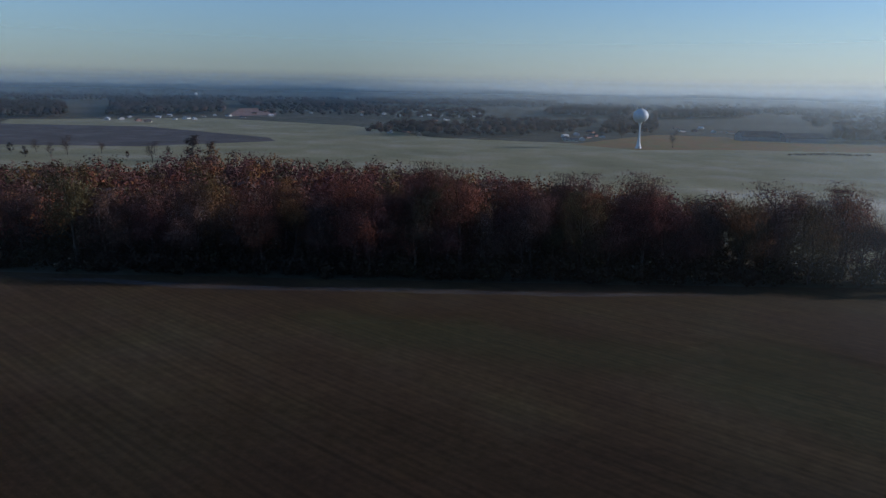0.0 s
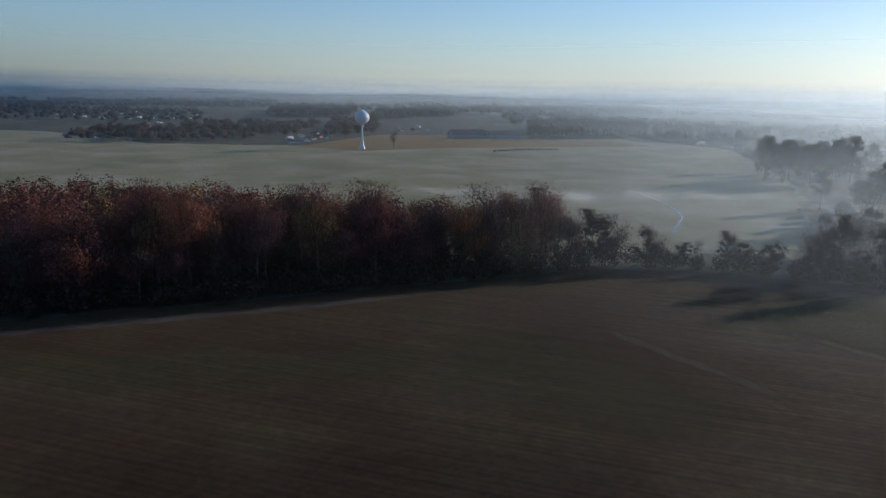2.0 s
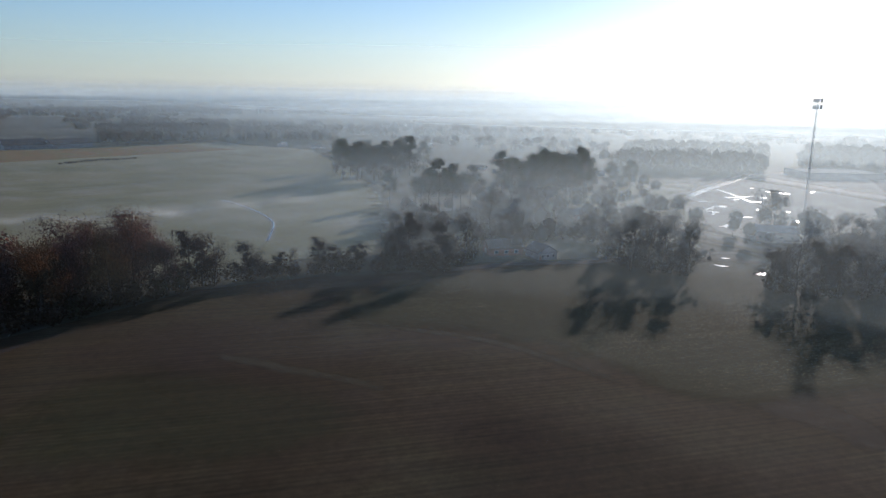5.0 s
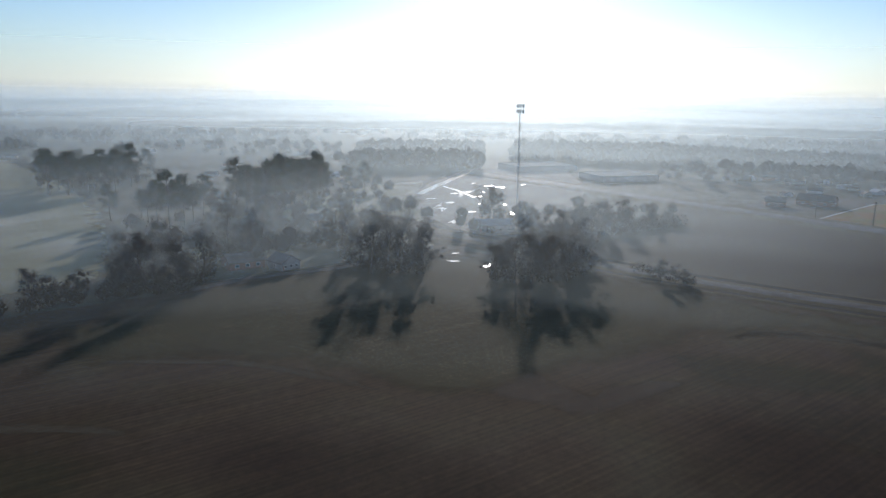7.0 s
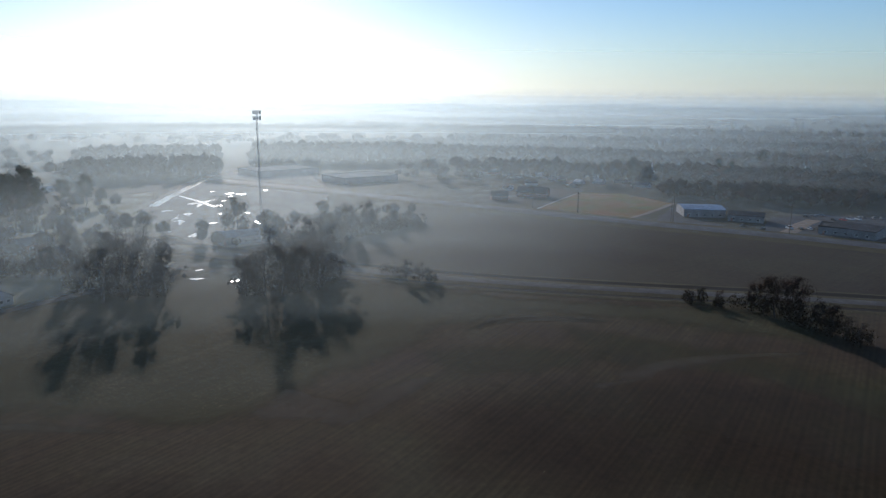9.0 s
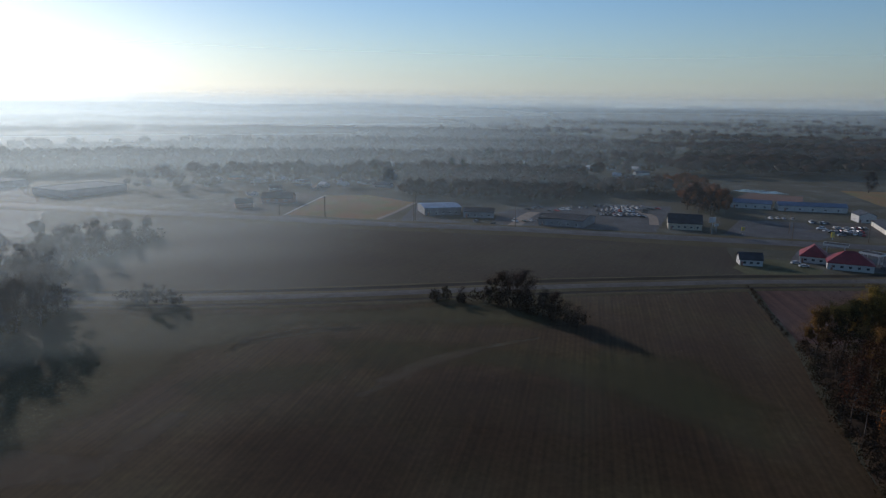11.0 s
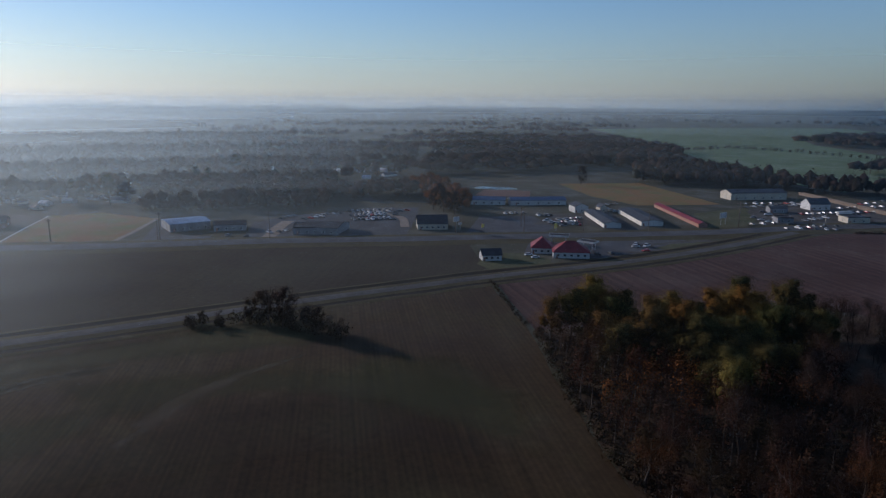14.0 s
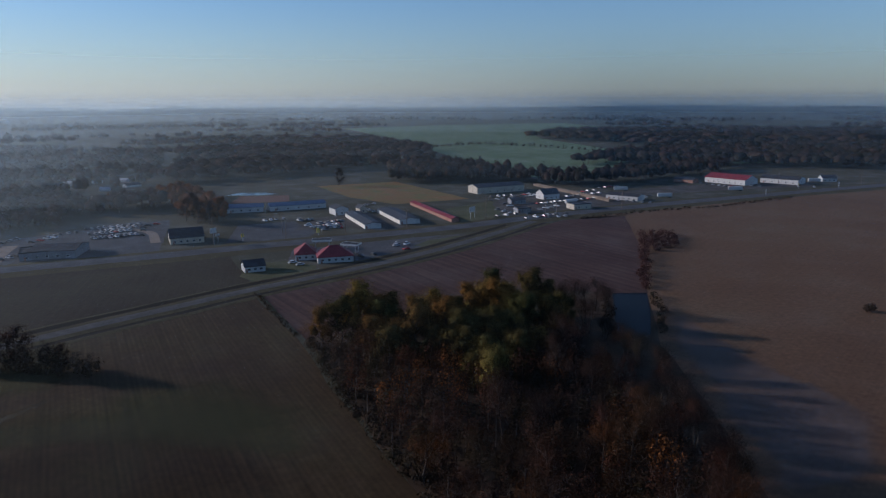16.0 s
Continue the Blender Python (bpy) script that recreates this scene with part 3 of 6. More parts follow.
def leaf_triangles(centres, size, r, out=None, twigs=0.0):
    """A small uneven triangle at each centre, turned at random, or mostly facing along out; some are thin upright twigs."""
    k = len(centres)
    a, b = r.normal(size=(k, 3)), r.normal(size=(k, 3))
    if out is not None:
        n = out / (np.linalg.norm(out, axis=1)[:, None] + 1e-6) + r.normal(0, 0.3, (k, 3))
        n /= np.linalg.norm(n, axis=1)[:, None]
        a = np.cross(n, a)
        b = np.cross(n, a)
    a /= np.linalg.norm(a, axis=1)[:, None]
    b /= np.linalg.norm(b, axis=1)[:, None]
    s = (size * r.uniform(0.6, 1.3, k))[:, None]
    if twigs:
        thin = r.random(k) < twigs
        up = r.normal(0, 0.35, (k, 3)) + np.array([0, 0, 1.0])
        if out is not None:
            up += 0.5 * out / (np.linalg.norm(out, axis=1)[:, None] + 1e-6)
        up /= np.linalg.norm(up, axis=1)[:, None]
        a[thin] = up[thin] * 2.6
        b[thin] *= 0.3
    v = np.stack([centres - a * s * 0.6, centres + a * s * 0.5 + b * s * 0.15, centres + b * s * 0.75], 1)
    if out is not None:
        away = np.einsum("ij,ij->i", np.cross(v[:, 1] - v[:, 0], v[:, 2] - v[:, 0]), out) < 0
        v[away] = v[away][:, ::-1]
    return v.reshape(-1, 3), np.arange(3 * k).reshape(-1, 3)


def soft_normals(out, seed):
    """Normals of a crown's clumps, three corners to a leaf, a little scattered."""
    r = np.random.default_rng(seed)
    o = out / (np.linalg.norm(out, axis=1)[:, None] + 1e-6) + r.normal(0, 0.1, out.shape)
    return np.repeat(o / (np.linalg.norm(o, axis=1)[:, None] + 1e-6), 3, 0)


def joined(parts):
    vs, fs, n = [], [], 0
    for v, f in parts:
        vs.append(v)
        fs.append(f + n)
        n += len(v)
    return np.concatenate(vs), np.concatenate(fs)


def clump_lumps(spots, r, heart):
    """Dense clumps of twigs and leaves: an uneven lump round each (centre, radius), with normals that follow lump and crown."""
    w6 = np.arange(6) * math.pi / 3
    lump = np.concatenate([[[0, 0, -0.9]], np.c_[0.8 * np.cos(w6), 0.8 * np.sin(w6), np.full(6, -0.4)], np.c_[0.85 * np.cos(w6 + 0.5), 0.85 * np.sin(w6 + 0.5), np.full(6, 0.35)], [[0, 0, 0.95]]])
    lf = np.array([q for i in range(6) for j in [(i + 1) % 6] for q in ((0, 1 + j, 1 + i), (1 + i, 1 + j, 7 + j), (1 + i, 7 + j, 7 + i), (7 + i, 7 + j, 13))])
    k = len(spots)
    c, rad = np.array([q[0] for q in spots]), np.array([q[1] for q in spots])
    off = lump * r.uniform(0.65, 1.2, (k, 14, 1)) * rad[:, None, None]
    nrm = off + 0.45 * (c[:, None] + off - heart)
    nrm /= np.linalg.norm(nrm, axis=2)[..., None] + 1e-6
    return (c[:, None] + off).reshape(-1, 3), (lf[None] + 14 * np.arange(k)[:, None, None]).reshape(-1, 3), nrm.reshape(-1, 3)


def with_lumps(crown, lumps):
    (v, f, n), (bv, bf, bn) = crown, lumps
    return np.r_[v, bv], np.r_[f, bf + len(v)], np.r_[n, bn]


def broadleaf(seed, h, spread, leaves, size, low=0.28, twigs=0.0, dense=0.0, lump=0.6):
    """Trunk and limbs as one mesh, twigs and leaves as another."""
    r = np.random.default_rng(seed)
    bend = r.normal(0, 0.025 * h, (5, 2)).cumsum(0)
    zs = np.linspace(0, 0.86 * h, 5)
    spine = np.c_[bend - bend[0], zs]
    wood = [tube(spine, np.linspace(0.022 * h, 0.004 * h, 5), 6)]
    tips = [(spine[-1], 0.16 * h)]
    for k in range(13):
        s = r.uniform(low, 0.85)
        base = np.array([np.interp(s * 0.98 * h, zs, spine[:, i]) for i in range(3)])
        w = k * 2.4 + r.uniform(-0.4, 0.4)
        up = r.uniform(0.5, 1.1)
        d = np.array([math.cos(w), math.sin(w), up])
        d /= np.linalg.norm(d)
        long = spread * h * r.uniform(0.75, 1.1) * (1.15 - 0.55 * s)
        mid = base + d * long * 0.55 + r.normal(0, 0.02 * h, 3)
        end = mid + (d + np.array([0, 0, 0.35])) * long * 0.45
        wood.append(tube([base, mid, end], [0.008 * h, 0.005 * h, 0.002 * h], 4))
        tips += [(end, 0.1 * h), (mid, 0.075 * h)]
        for _ in range(3):
            t = mid + (end - mid) * r.uniform(0, 1) + 0
            e = t + (d * 0.4 + r.normal(0, 0.6, 3) + np.array([0, 0, 0.3])) * long * 0.35
            wood.append(tube([t, e], [0.003 * h, 0.001 * h], 3))
            tips.append((e, 0.07 * h))
    wt = np.array([t[1] ** 2 for t in tips])
    pick = r.choice(len(tips), leaves, p=wt / wt.sum())
    off = r.normal(0, 1, (leaves, 3)) * np.array([tips[i][1] * 0.8 for i in pick])[:, None]
    c = np.array([tips[i][0] for i in pick]) + off
    c[:, 2] = np.clip(c[:, 2], 0.06 * h, h * 1.02)
    heart = np.array([0, 0, 0.55 * h])
    out = off + 0.55 * (c - heart)
    crown = (*leaf_triangles(c, size, r, out, twigs), soft_normals(out, seed))
    if dense:
        crown = with_lumps(crown, clump_lumps([(heart + 0.85 * (p - heart), lump * q) for p, q in tips if r.random() < dense and p[2] > 0.12 * h], r, heart))
    return joined(wood), crown


def pine(seed, h, leaves, size, low=0.32, wide=0.22):
    r = np.random.default_rng(seed)
    zs = np.linspace(0, 0.97 * h, 5)
    spine = np.c_[r.normal(0, 0.01 * h, (5, 2)).cumsum(0), zs]
    wood = [tube(spine, np.linspace(0.018 * h, 0.003 * h, 5), 6)]
    c = []
    for k in range(34):
        s = r.uniform(low, 0.97)
        base = np.array([np.interp(s * 0.97 * h, zs, spine[:, i]) for i in range(3)])
        w = k * 2.4
        long = h * wide * (0.4 + 0.9 * math.sin(math.pi * (0.22 + 0.78 * (s - low) / (0.97 - low)))) * r.uniform(0.75, 1.15)
        end = base + np.array([math.cos(w), math.sin(w), 0.25]) * long
        wood.append(tube([base, end], [0.005 * h, 0.0015 * h], 3))
        for _ in range(leaves // 34):
            q = r.uniform(0.35, 1.05)
            c.append(base + (end - base) * q + r.normal(0, 0.036 * h, 3) * np.array([1, 1, 0.75]))
    c = np.array(c)
    heart = np.array([0, 0, 0.62 * h])
    out = c - heart
    knots = [(heart + 0.85 * (p - heart), 0.042 * h) for p in c[:: max(1, len(c) // 30)]]
    return joined(wood), with_lumps((*leaf_triangles(c, size, r, out), soft_normals(out, seed)), clump_lumps(knots, r, heart))


def tree_thing(name, shape, bark, leaf, label, category="tree", group=""):
    (wv, wf), (lv, lf, ln) = shape
    e = new(name)
    part_me("trunk", mesh_np("trunk", wv, wf, [bark]), e)
    part_me("crown", mesh_np("crown", lv, lf, [leaf], normals=ln), e)
    return tagged(e, label, category, group)


def place(x, y, turn, size, lift=0.0, high=1.0):
    return pose(x, y, lift, 0, 0, turn) @ Matrix.Diagonal((size, size, size * high, 1))


def plant(protos, spots, lo=0.8, hi=1.2):
    """One copy of some prototype at each spot; the prototypes themselves stand at the first spots."""
    for i, (x, y, *s) in enumerate(spots):
        k = i % len(protos) if i < len(protos) else int(rng.integers(len(protos)))
        m = place(x, y, rng.uniform(0, 360), s[0] if s else rng.uniform(lo, hi), 0, rng.uniform(0.9, 1.1))
        if i < len(protos):
            protos[i].matrix_basis = m
        else:
            copy_thing(protos[k], m)


autumn = [tree_thing("autumn_tree", broadleaf(10 + k, 18.5, sp, 4800, 0.5, lo, 0.3), m_bark, m_leaf,
                     lab, group="trees of the northern wood")
          for k, (sp, lo, lab) in enumerate([(0.32, 0.14, "half-bare broadleaf tree with rust-brown leaves at the wood edge"),
                                             (0.28, 0.2, "slender half-bare tree with grey-brown twigs in the wood"),
                                             (0.36, 0.12, "spreading autumn tree with reddish brown crown"),
                                             (0.3, 0.2, "tall autumn tree with thin dull-red crown"),
                                             (0.32, 0.1, "broadleaf tree with brown leaves down to the ground")])]
spots_a = scatter(WOOD_A, 7.6)
# the rows along the open side of the wood are single trees, those behind are one mass
front_a = sorted(spots_a, key=lambda p: p[1] - 190 + 0.25 * abs(p[0]) + (0 if p[0] < 100 else -30))[:125]
taken = set(front_a)
rest_a = [p for p in spots_a if p not in taken]
plant(autumn, front_a, 0.84, 1.34)

olive = [tree_thing("autumn_tree", broadleaf(40 + k, 16, sp, 4000 if tw == 0 else 4300, 0.38 if tw == 0 else 0.32, lo, tw, 0.7 if tw == 0 else 0.0, 0.85), m_bark, mt, lab, group="trees of the southern wood")
         for k, (sp, lo, tw, mt, lab) in enumerate([(0.3, 0.24, 0.0, m_leaf_olive, "leafy olive and russet autumn tree in the southern wood"),
                                                (0.33, 0.22, 0.0, m_leaf_olive, "round-crowned olive-brown tree in the southern wood"),
                                                (0.28, 0.3, 0.55, m_leaf_rust, "thin half-bare autumn tree in the southern wood"),
                                                (0.3, 0.2, 0.4, m_leaf_rust, "dull rust-brown autumn tree in the southern wood")])]
spots_b = scatter(WOOD_B, 7.8)
leafy = [p for p in spots_b if p[1] < -150 and p[0] > 42]
thin_b = [p for p in spots_b if p not in set(leafy)]
plant(olive[:2], leafy[:80], 0.68, 1.2)
plant(olive[2:], thin_b[::2][:75], 0.65, 1.2)
for x, y in along([(53.5, -283.8), (33.0, -256.1), (18.8, -230.1), (3.4, -200.0), (-8.4, -174.1), (-16.3, -155.3)], 5.0, 2.5) + along([(49.6, -282.7), (41.2, -288.6), (31.4, -279.5)], 5.0, 1.5):
    copy_thing(olive[2 + int(rng.integers(2))], place(x, y, rng.uniform(0, 360), rng.uniform(0.55, 0.95)))
rest_b = leafy[80:] + thin_b[1::2] + thin_b[::2][75:]


def woodland(name, spots, h, width, leaves, size, mat, label, lo=0.75, hi=1.2, tint=(0, 1), far=False, body=False):
    """Many trees as one mass: a thin stem and a crown of loose leaf clumps each."""
    k = len(spots)
    s = rng.uniform(lo, hi, k)
    p = np.asarray(spots, float)[:, :2]
    # crown: clumps in an uneven egg
    u = rng.normal(size=(k, leaves, 3))
    u /= np.linalg.norm(u, axis=2, keepdims=True)
    rad = rng.uniform(0.35, 1.0, (k, leaves, 1)) ** 0.6
    wob = 1 + 0.25 * np.sin(u[..., :1] * 5 + rng.uniform(0, 6, (k, 1, 1))) * np.cos(u[..., 1:2] * 4)
    c = u * rad * wob * np.array([width, width, 0.36 * h]) * s[:, None, None]
    c[..., :2] += p[:, None]
    c[..., 2] += (0.62 * h * s)[:, None]
    v, f = leaf_triangles(c.reshape(-1, 3), size, rng, u.reshape(-1, 3))
    v[:, 2] = np.maximum(v[:, 2], 0.1)
    if far:
        v[:, 2] += np.repeat([rise_at(*q) for q in p], leaves * 3)
    pick = rng.uniform(*tint, k)
    t = np.repeat(pick, leaves * 3)
    # stems
    ang = np.array([0, 2.1, 4.2])
    ring = np.stack([np.cos(ang), np.sin(ang)], 1) * 0.22
    sv = np.concatenate([np.concatenate([np.c_[p[i] + ring, np.zeros(3)], [[*p[i], 0.7 * h * s[i]]]]) for i in range(k)])
    sf = np.concatenate([np.array([(0, 1, 3), (1, 2, 3), (2, 0, 3)]) + 4 * i for i in range(k)])
    if far:
        sv[:, 2] += np.repeat([rise_at(*q) for q in p], 4)
    up = 0.6 * u + np.array([0, 0, 0.5]) if body else u + np.array([0, 0, 0.25])
    sn = np.tile(np.r_[np.c_[ring / 0.22, np.zeros(3)], [[0, 0, 1]]], (k, 1))
    ln = soft_normals(up.reshape(-1, 3), k)
    if body:
        # the dense inner twigs: an uneven lump of its own for each tree
        w6 = np.arange(6) * math.pi / 3
        lump = np.concatenate([np.c_[0.72 * np.cos(w6), 0.72 * np.sin(w6), np.full(6, -0.62)], np.c_[0.86 * np.cos(w6 + 0.5), 0.86 * np.sin(w6 + 0.5), np.full(6, 0.2)], [[0, 0, 0.85]]])
        lf = np.array([q for i in range(6) for j in [(i + 1) % 6] for q in ((i, j, 6 + j), (i, 6 + j, 6 + i), (6 + i, 6 + j, 12))])
        bv = lump * rng.uniform(0.72, 1.12, (k, 13, 1)) * np.array([width, width, 0.36 * h]) * s[:, None, None]
        bv[..., :2] += p[:, None]
        bv[..., 2] += (0.62 * h * s)[:, None]
        bv = bv.reshape(-1, 3)
        if far:
            bv[:, 2] += np.repeat([rise_at(*q) for q in p], 13)
        f = np.r_[f, (lf[None] + 13 * np.arange(k)[:, None, None]).reshape(-1, 3) + len(v)]
        v, t = np.r_[v, bv], np.r_[t, np.repeat(pick, 13)]
        bn = 0.6 * lump + np.array([0, 0, 0.5])
        ln = np.r_[ln, np.tile(bn / np.linalg.norm(bn, axis=1)[:, None], (k, 1))]
    which = np.r_[np.zeros(len(f)), np.ones(len(sf))]
    me = mesh_np(name, np.r_[v, sv], np.r_[f, sf + len(v)], [mat, m_bark], which, np.r_[t, np.zeros(len(sv))], np.r_[ln, sn])
    return tagged(new(name, me), label, "woodland", kind="stuff")


woodland("southern_wood", rest_b, 15, 3.8, 430, 0.5, m_leaf_south, "mass of thin autumn trees in the southern wood")
woodland("northern_wood", rest_a, 18, 4.4, 170, 1.2, m_leaf_far, "mass of red-brown autumn trees in the northern wood")


def bushes(name, spots, h, width, leaves, size, mat, label, tint=(0, 1), lo=0.6, hi=1.3):
    k = len(spots)
    s = rng.uniform(lo, hi, k)
    p = np.asarray(spots, float)[:, :2]
    u = rng.normal(size=(k, leaves, 3))
    u /= np.linalg.norm(u, axis=2, keepdims=True)
    c = u * rng.uniform(0.2, 1.0, (k, leaves, 1)) ** 0.5 * np.array([width, width, 0.55 * h]) * s[:, None, None]
    c[..., :2] += p[:, None]
    c[..., 2] += (0.5 * h * s)[:, None]
    c[..., 2] = np.maximum(c[..., 2], 0.15)
    v, f = leaf_triangles(c.reshape(-1, 3), size, rng, u.reshape(-1, 3))
    v[:, 2] = np.maximum(v[:, 2], 0.03)
    me = mesh_np(name, v, f, [mat], None, np.repeat(rng.uniform(*tint, k), leaves * 3), soft_normals((u + np.array([0, 0, 0.3])).reshape(-1, 3), k))
    return tagged(new(name, me), label, "undergrowth", kind="stuff")


# dull brush colour, lowered to put shade into the foot of the woods
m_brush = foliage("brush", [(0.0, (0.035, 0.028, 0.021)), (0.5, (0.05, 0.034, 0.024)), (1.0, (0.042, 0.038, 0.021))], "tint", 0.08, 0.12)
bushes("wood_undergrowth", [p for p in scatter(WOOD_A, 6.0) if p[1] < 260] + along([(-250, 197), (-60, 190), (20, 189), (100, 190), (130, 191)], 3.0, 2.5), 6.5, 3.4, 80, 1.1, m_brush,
       "brush under the northern wood, coloured dark to deepen its shade")
bushes("wood_undergrowth", scatter(WOOD_B, 6.5) + along([(128, -208), (95, -173), (50, -132), (20, -104)], 3.5, 2.0), 4.0, 3.0, 130, 0.6, m_brush, "brush under the southern wood, coloured dark to deepen its shade")
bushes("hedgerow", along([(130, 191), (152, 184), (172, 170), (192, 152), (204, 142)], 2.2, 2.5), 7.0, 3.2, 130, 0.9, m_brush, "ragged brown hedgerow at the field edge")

# far woods: blocks seen over the fields, then scattered woods to the horizon
BLOCKS = [
    [(-623.4, 990.0), (-582.6, 1092.3), (-836.1, 1548.6), (-927.7, 1478.3)],
    [(-532.9, 1116.3), (-411.2, 1311.4), (-624.4, 1970.7), (-835.1, 1784.7)],
    [(440.4, 799.9), (620.7, 799.0), (908.0, 1164.6), (572.8, 1042.5)],
    [(620.1, 240.5), (654.4, 117.7), (917.1, 166.4), (884.8, 327.4)],
    [(745.7, 103.5), (817.4, -138.6), (1127.0, -161.6), (1022.7, 135.2)],
    [(494.0, -230.5), (421.6, -347.5), (547.5, -463.4), (642.2, -414.7), (615.8, -298.0)],
    [(536.9, -570.0), (369.5, -899.4), (520.8, -1206.3), (777.3, -1373.4), (846.6, -949.1)],
    [(196.8, -955.1), (-194.9, -1025.4), (-274.0, -1485.1), (113.2, -1233.7)],
    [(322.3, -668.0), (227.2, -725.2), (231.1, -813.6), (325.0, -857.2), (388.6, -802.2)],
    [(227.2, -725.2), (136.1, -704.3), (50.6, -800.9), (-12.0, -929.6), (-4.9, -990.8), (63.0, -873.8), (146.7, -754.4), (233.0, -785.3)],
    [(506.4, -295.3), (417.4, -446.2), (455.3, -485.4), (563.7, -328.3)],
    [(-479, 1715), (-347, 1766), (-206, 1821), (-268, 2267), (-452, 2196), (-622, 2130)],
    [(-255, 2256), (8, 2257), (342, 2428), (427, 2935), (10, 2721), (-318, 2720)],
    [(210, 1495), (392, 1536), (549, 2050), (294, 1992)],
    [(410, 1417), (670, 1598), (904, 2058), (554, 1813)],
    [(602, 758), (693, 663), (826, 789), (722, 907)],
    [(887, 2008), (1207, 2055), (1600, 2060), (1950, 2474), (1508, 2468), (1109, 2410)],
    [(434.4, -1612.1), (76.8, -1368.5), (-296.9, -1618.0), (-412.2, -2288.1), (418.2, -1966.8)],
]
THICKETS = [[(-90.4, 817.5), (7.5, 785.8), (39.3, 954.7), (-77.6, 986.6)], [(7.3, 767.4), (146.6, 866.0), (250.4, 1157.5), (36.8, 1113.4)], [(190.9, 878.9), (267.7, 901.2), (404.7, 1370.0), (308.1, 1329.2)]]


def area(p):
    return abs(sum(q[0] * r[1] - r[0] * q[1] for q, r in zip(p, p[1:] + p[:1]))) / 2


for b in BLOCKS:
    gap = max(8.5, math.sqrt(area(b) / 800))
    woodland("far_wood", scatter(b, gap, 0.9), 12.5 if math.hypot(*b[0]) < 600 else 17, 0.62 * gap, 17, 2.0 + 0.05 * gap, m_far, "distant block of bare woodland", 0.6, 1.25, body=True)

for q in THICKETS:
    woodland("thicket", scatter(q, 16, 0.6), 12, 6.0, 30, 2.2, foliage("thicket_leaves", [(0.0, (0.05, 0.038, 0.03)), (1.0, (0.085, 0.055, 0.04))], "tint", 0.4, 0.12), "loose brown trees round the village houses", 0.5, 1.3, body=True)

OPEN = [[(1094.4, -1847.9), (1018.5, -2514.7), (643.1, -2994.3), (316.8, -2348.1), (390.6, -1599.7), (110.5, -1207.2), (110.1, -878.6), (138.1, -713.8), (260.0, -803.2), (574.8, -1202.9)]]
wild = []
for k in range(400):
    a, d = rng.uniform(0, 2 * math.pi), 1150 + 3600 * rng.uniform(0, 1) ** 0.8
    cx, cy = d * math.cos(a), d * math.sin(a)
    long, wide, turn = rng.uniform(80, 340), rng.uniform(14, 46), a + math.pi / 2 + rng.uniform(-0.5, 0.5)
    for _ in range(int(long * wide / (150 if d < 2800 else 280))):
        u, w = rng.uniform(-long, long), rng.uniform(-wide, wide)
        wild.append((cx + u * math.cos(turn) - w * math.sin(turn), cy + u * math.sin(turn) + w * math.cos(turn)))
wild = [p for p in wild if (2000 if p[1] > 0 and -0.75 < p[0] / p[1] < 0.5 else 1080) < math.hypot(*p) < 4750 and not inside(p, OPEN[0])]
woodland("far_woods", wild, 17, 10, 6, 6.0, m_far, "belts of distant woodland fading into haze", far=True, body=True)


# ---- single trees and hedges ----
shade = [tree_thing("shade_tree", broadleaf(70 + k, 20, sp, nl, 0.66, lo, 0.15, 0.8 if nl > 2000 else 0.0), m_bark, m_leaf_shade, lab, group="trees round the houses")
         for k, (sp, lo, nl, lab) in enumerate([(0.34, 0.1, 2700, "broad leafy brown tree beside the houses"), (0.3, 0.12, 2500, "tall autumn tree throwing a long shadow"),
                                                (0.36, 0.16, 1100, "nearly bare spreading tree at the field edge")])]
pines = [tree_thing("pine_tree", pine(90 + k, 22, 2200, 0.9), m_bark, m_pine, "tall dark green pine with a bare lower trunk", group="pines near the houses") for k in range(3)]


def grove(protos, base, spots):
    """Trees at (x, y, height)."""
    plant(protos, [(x, y, min(h, 20.0 if base == 20 else 25.0) / base) for x, y, h in spots])


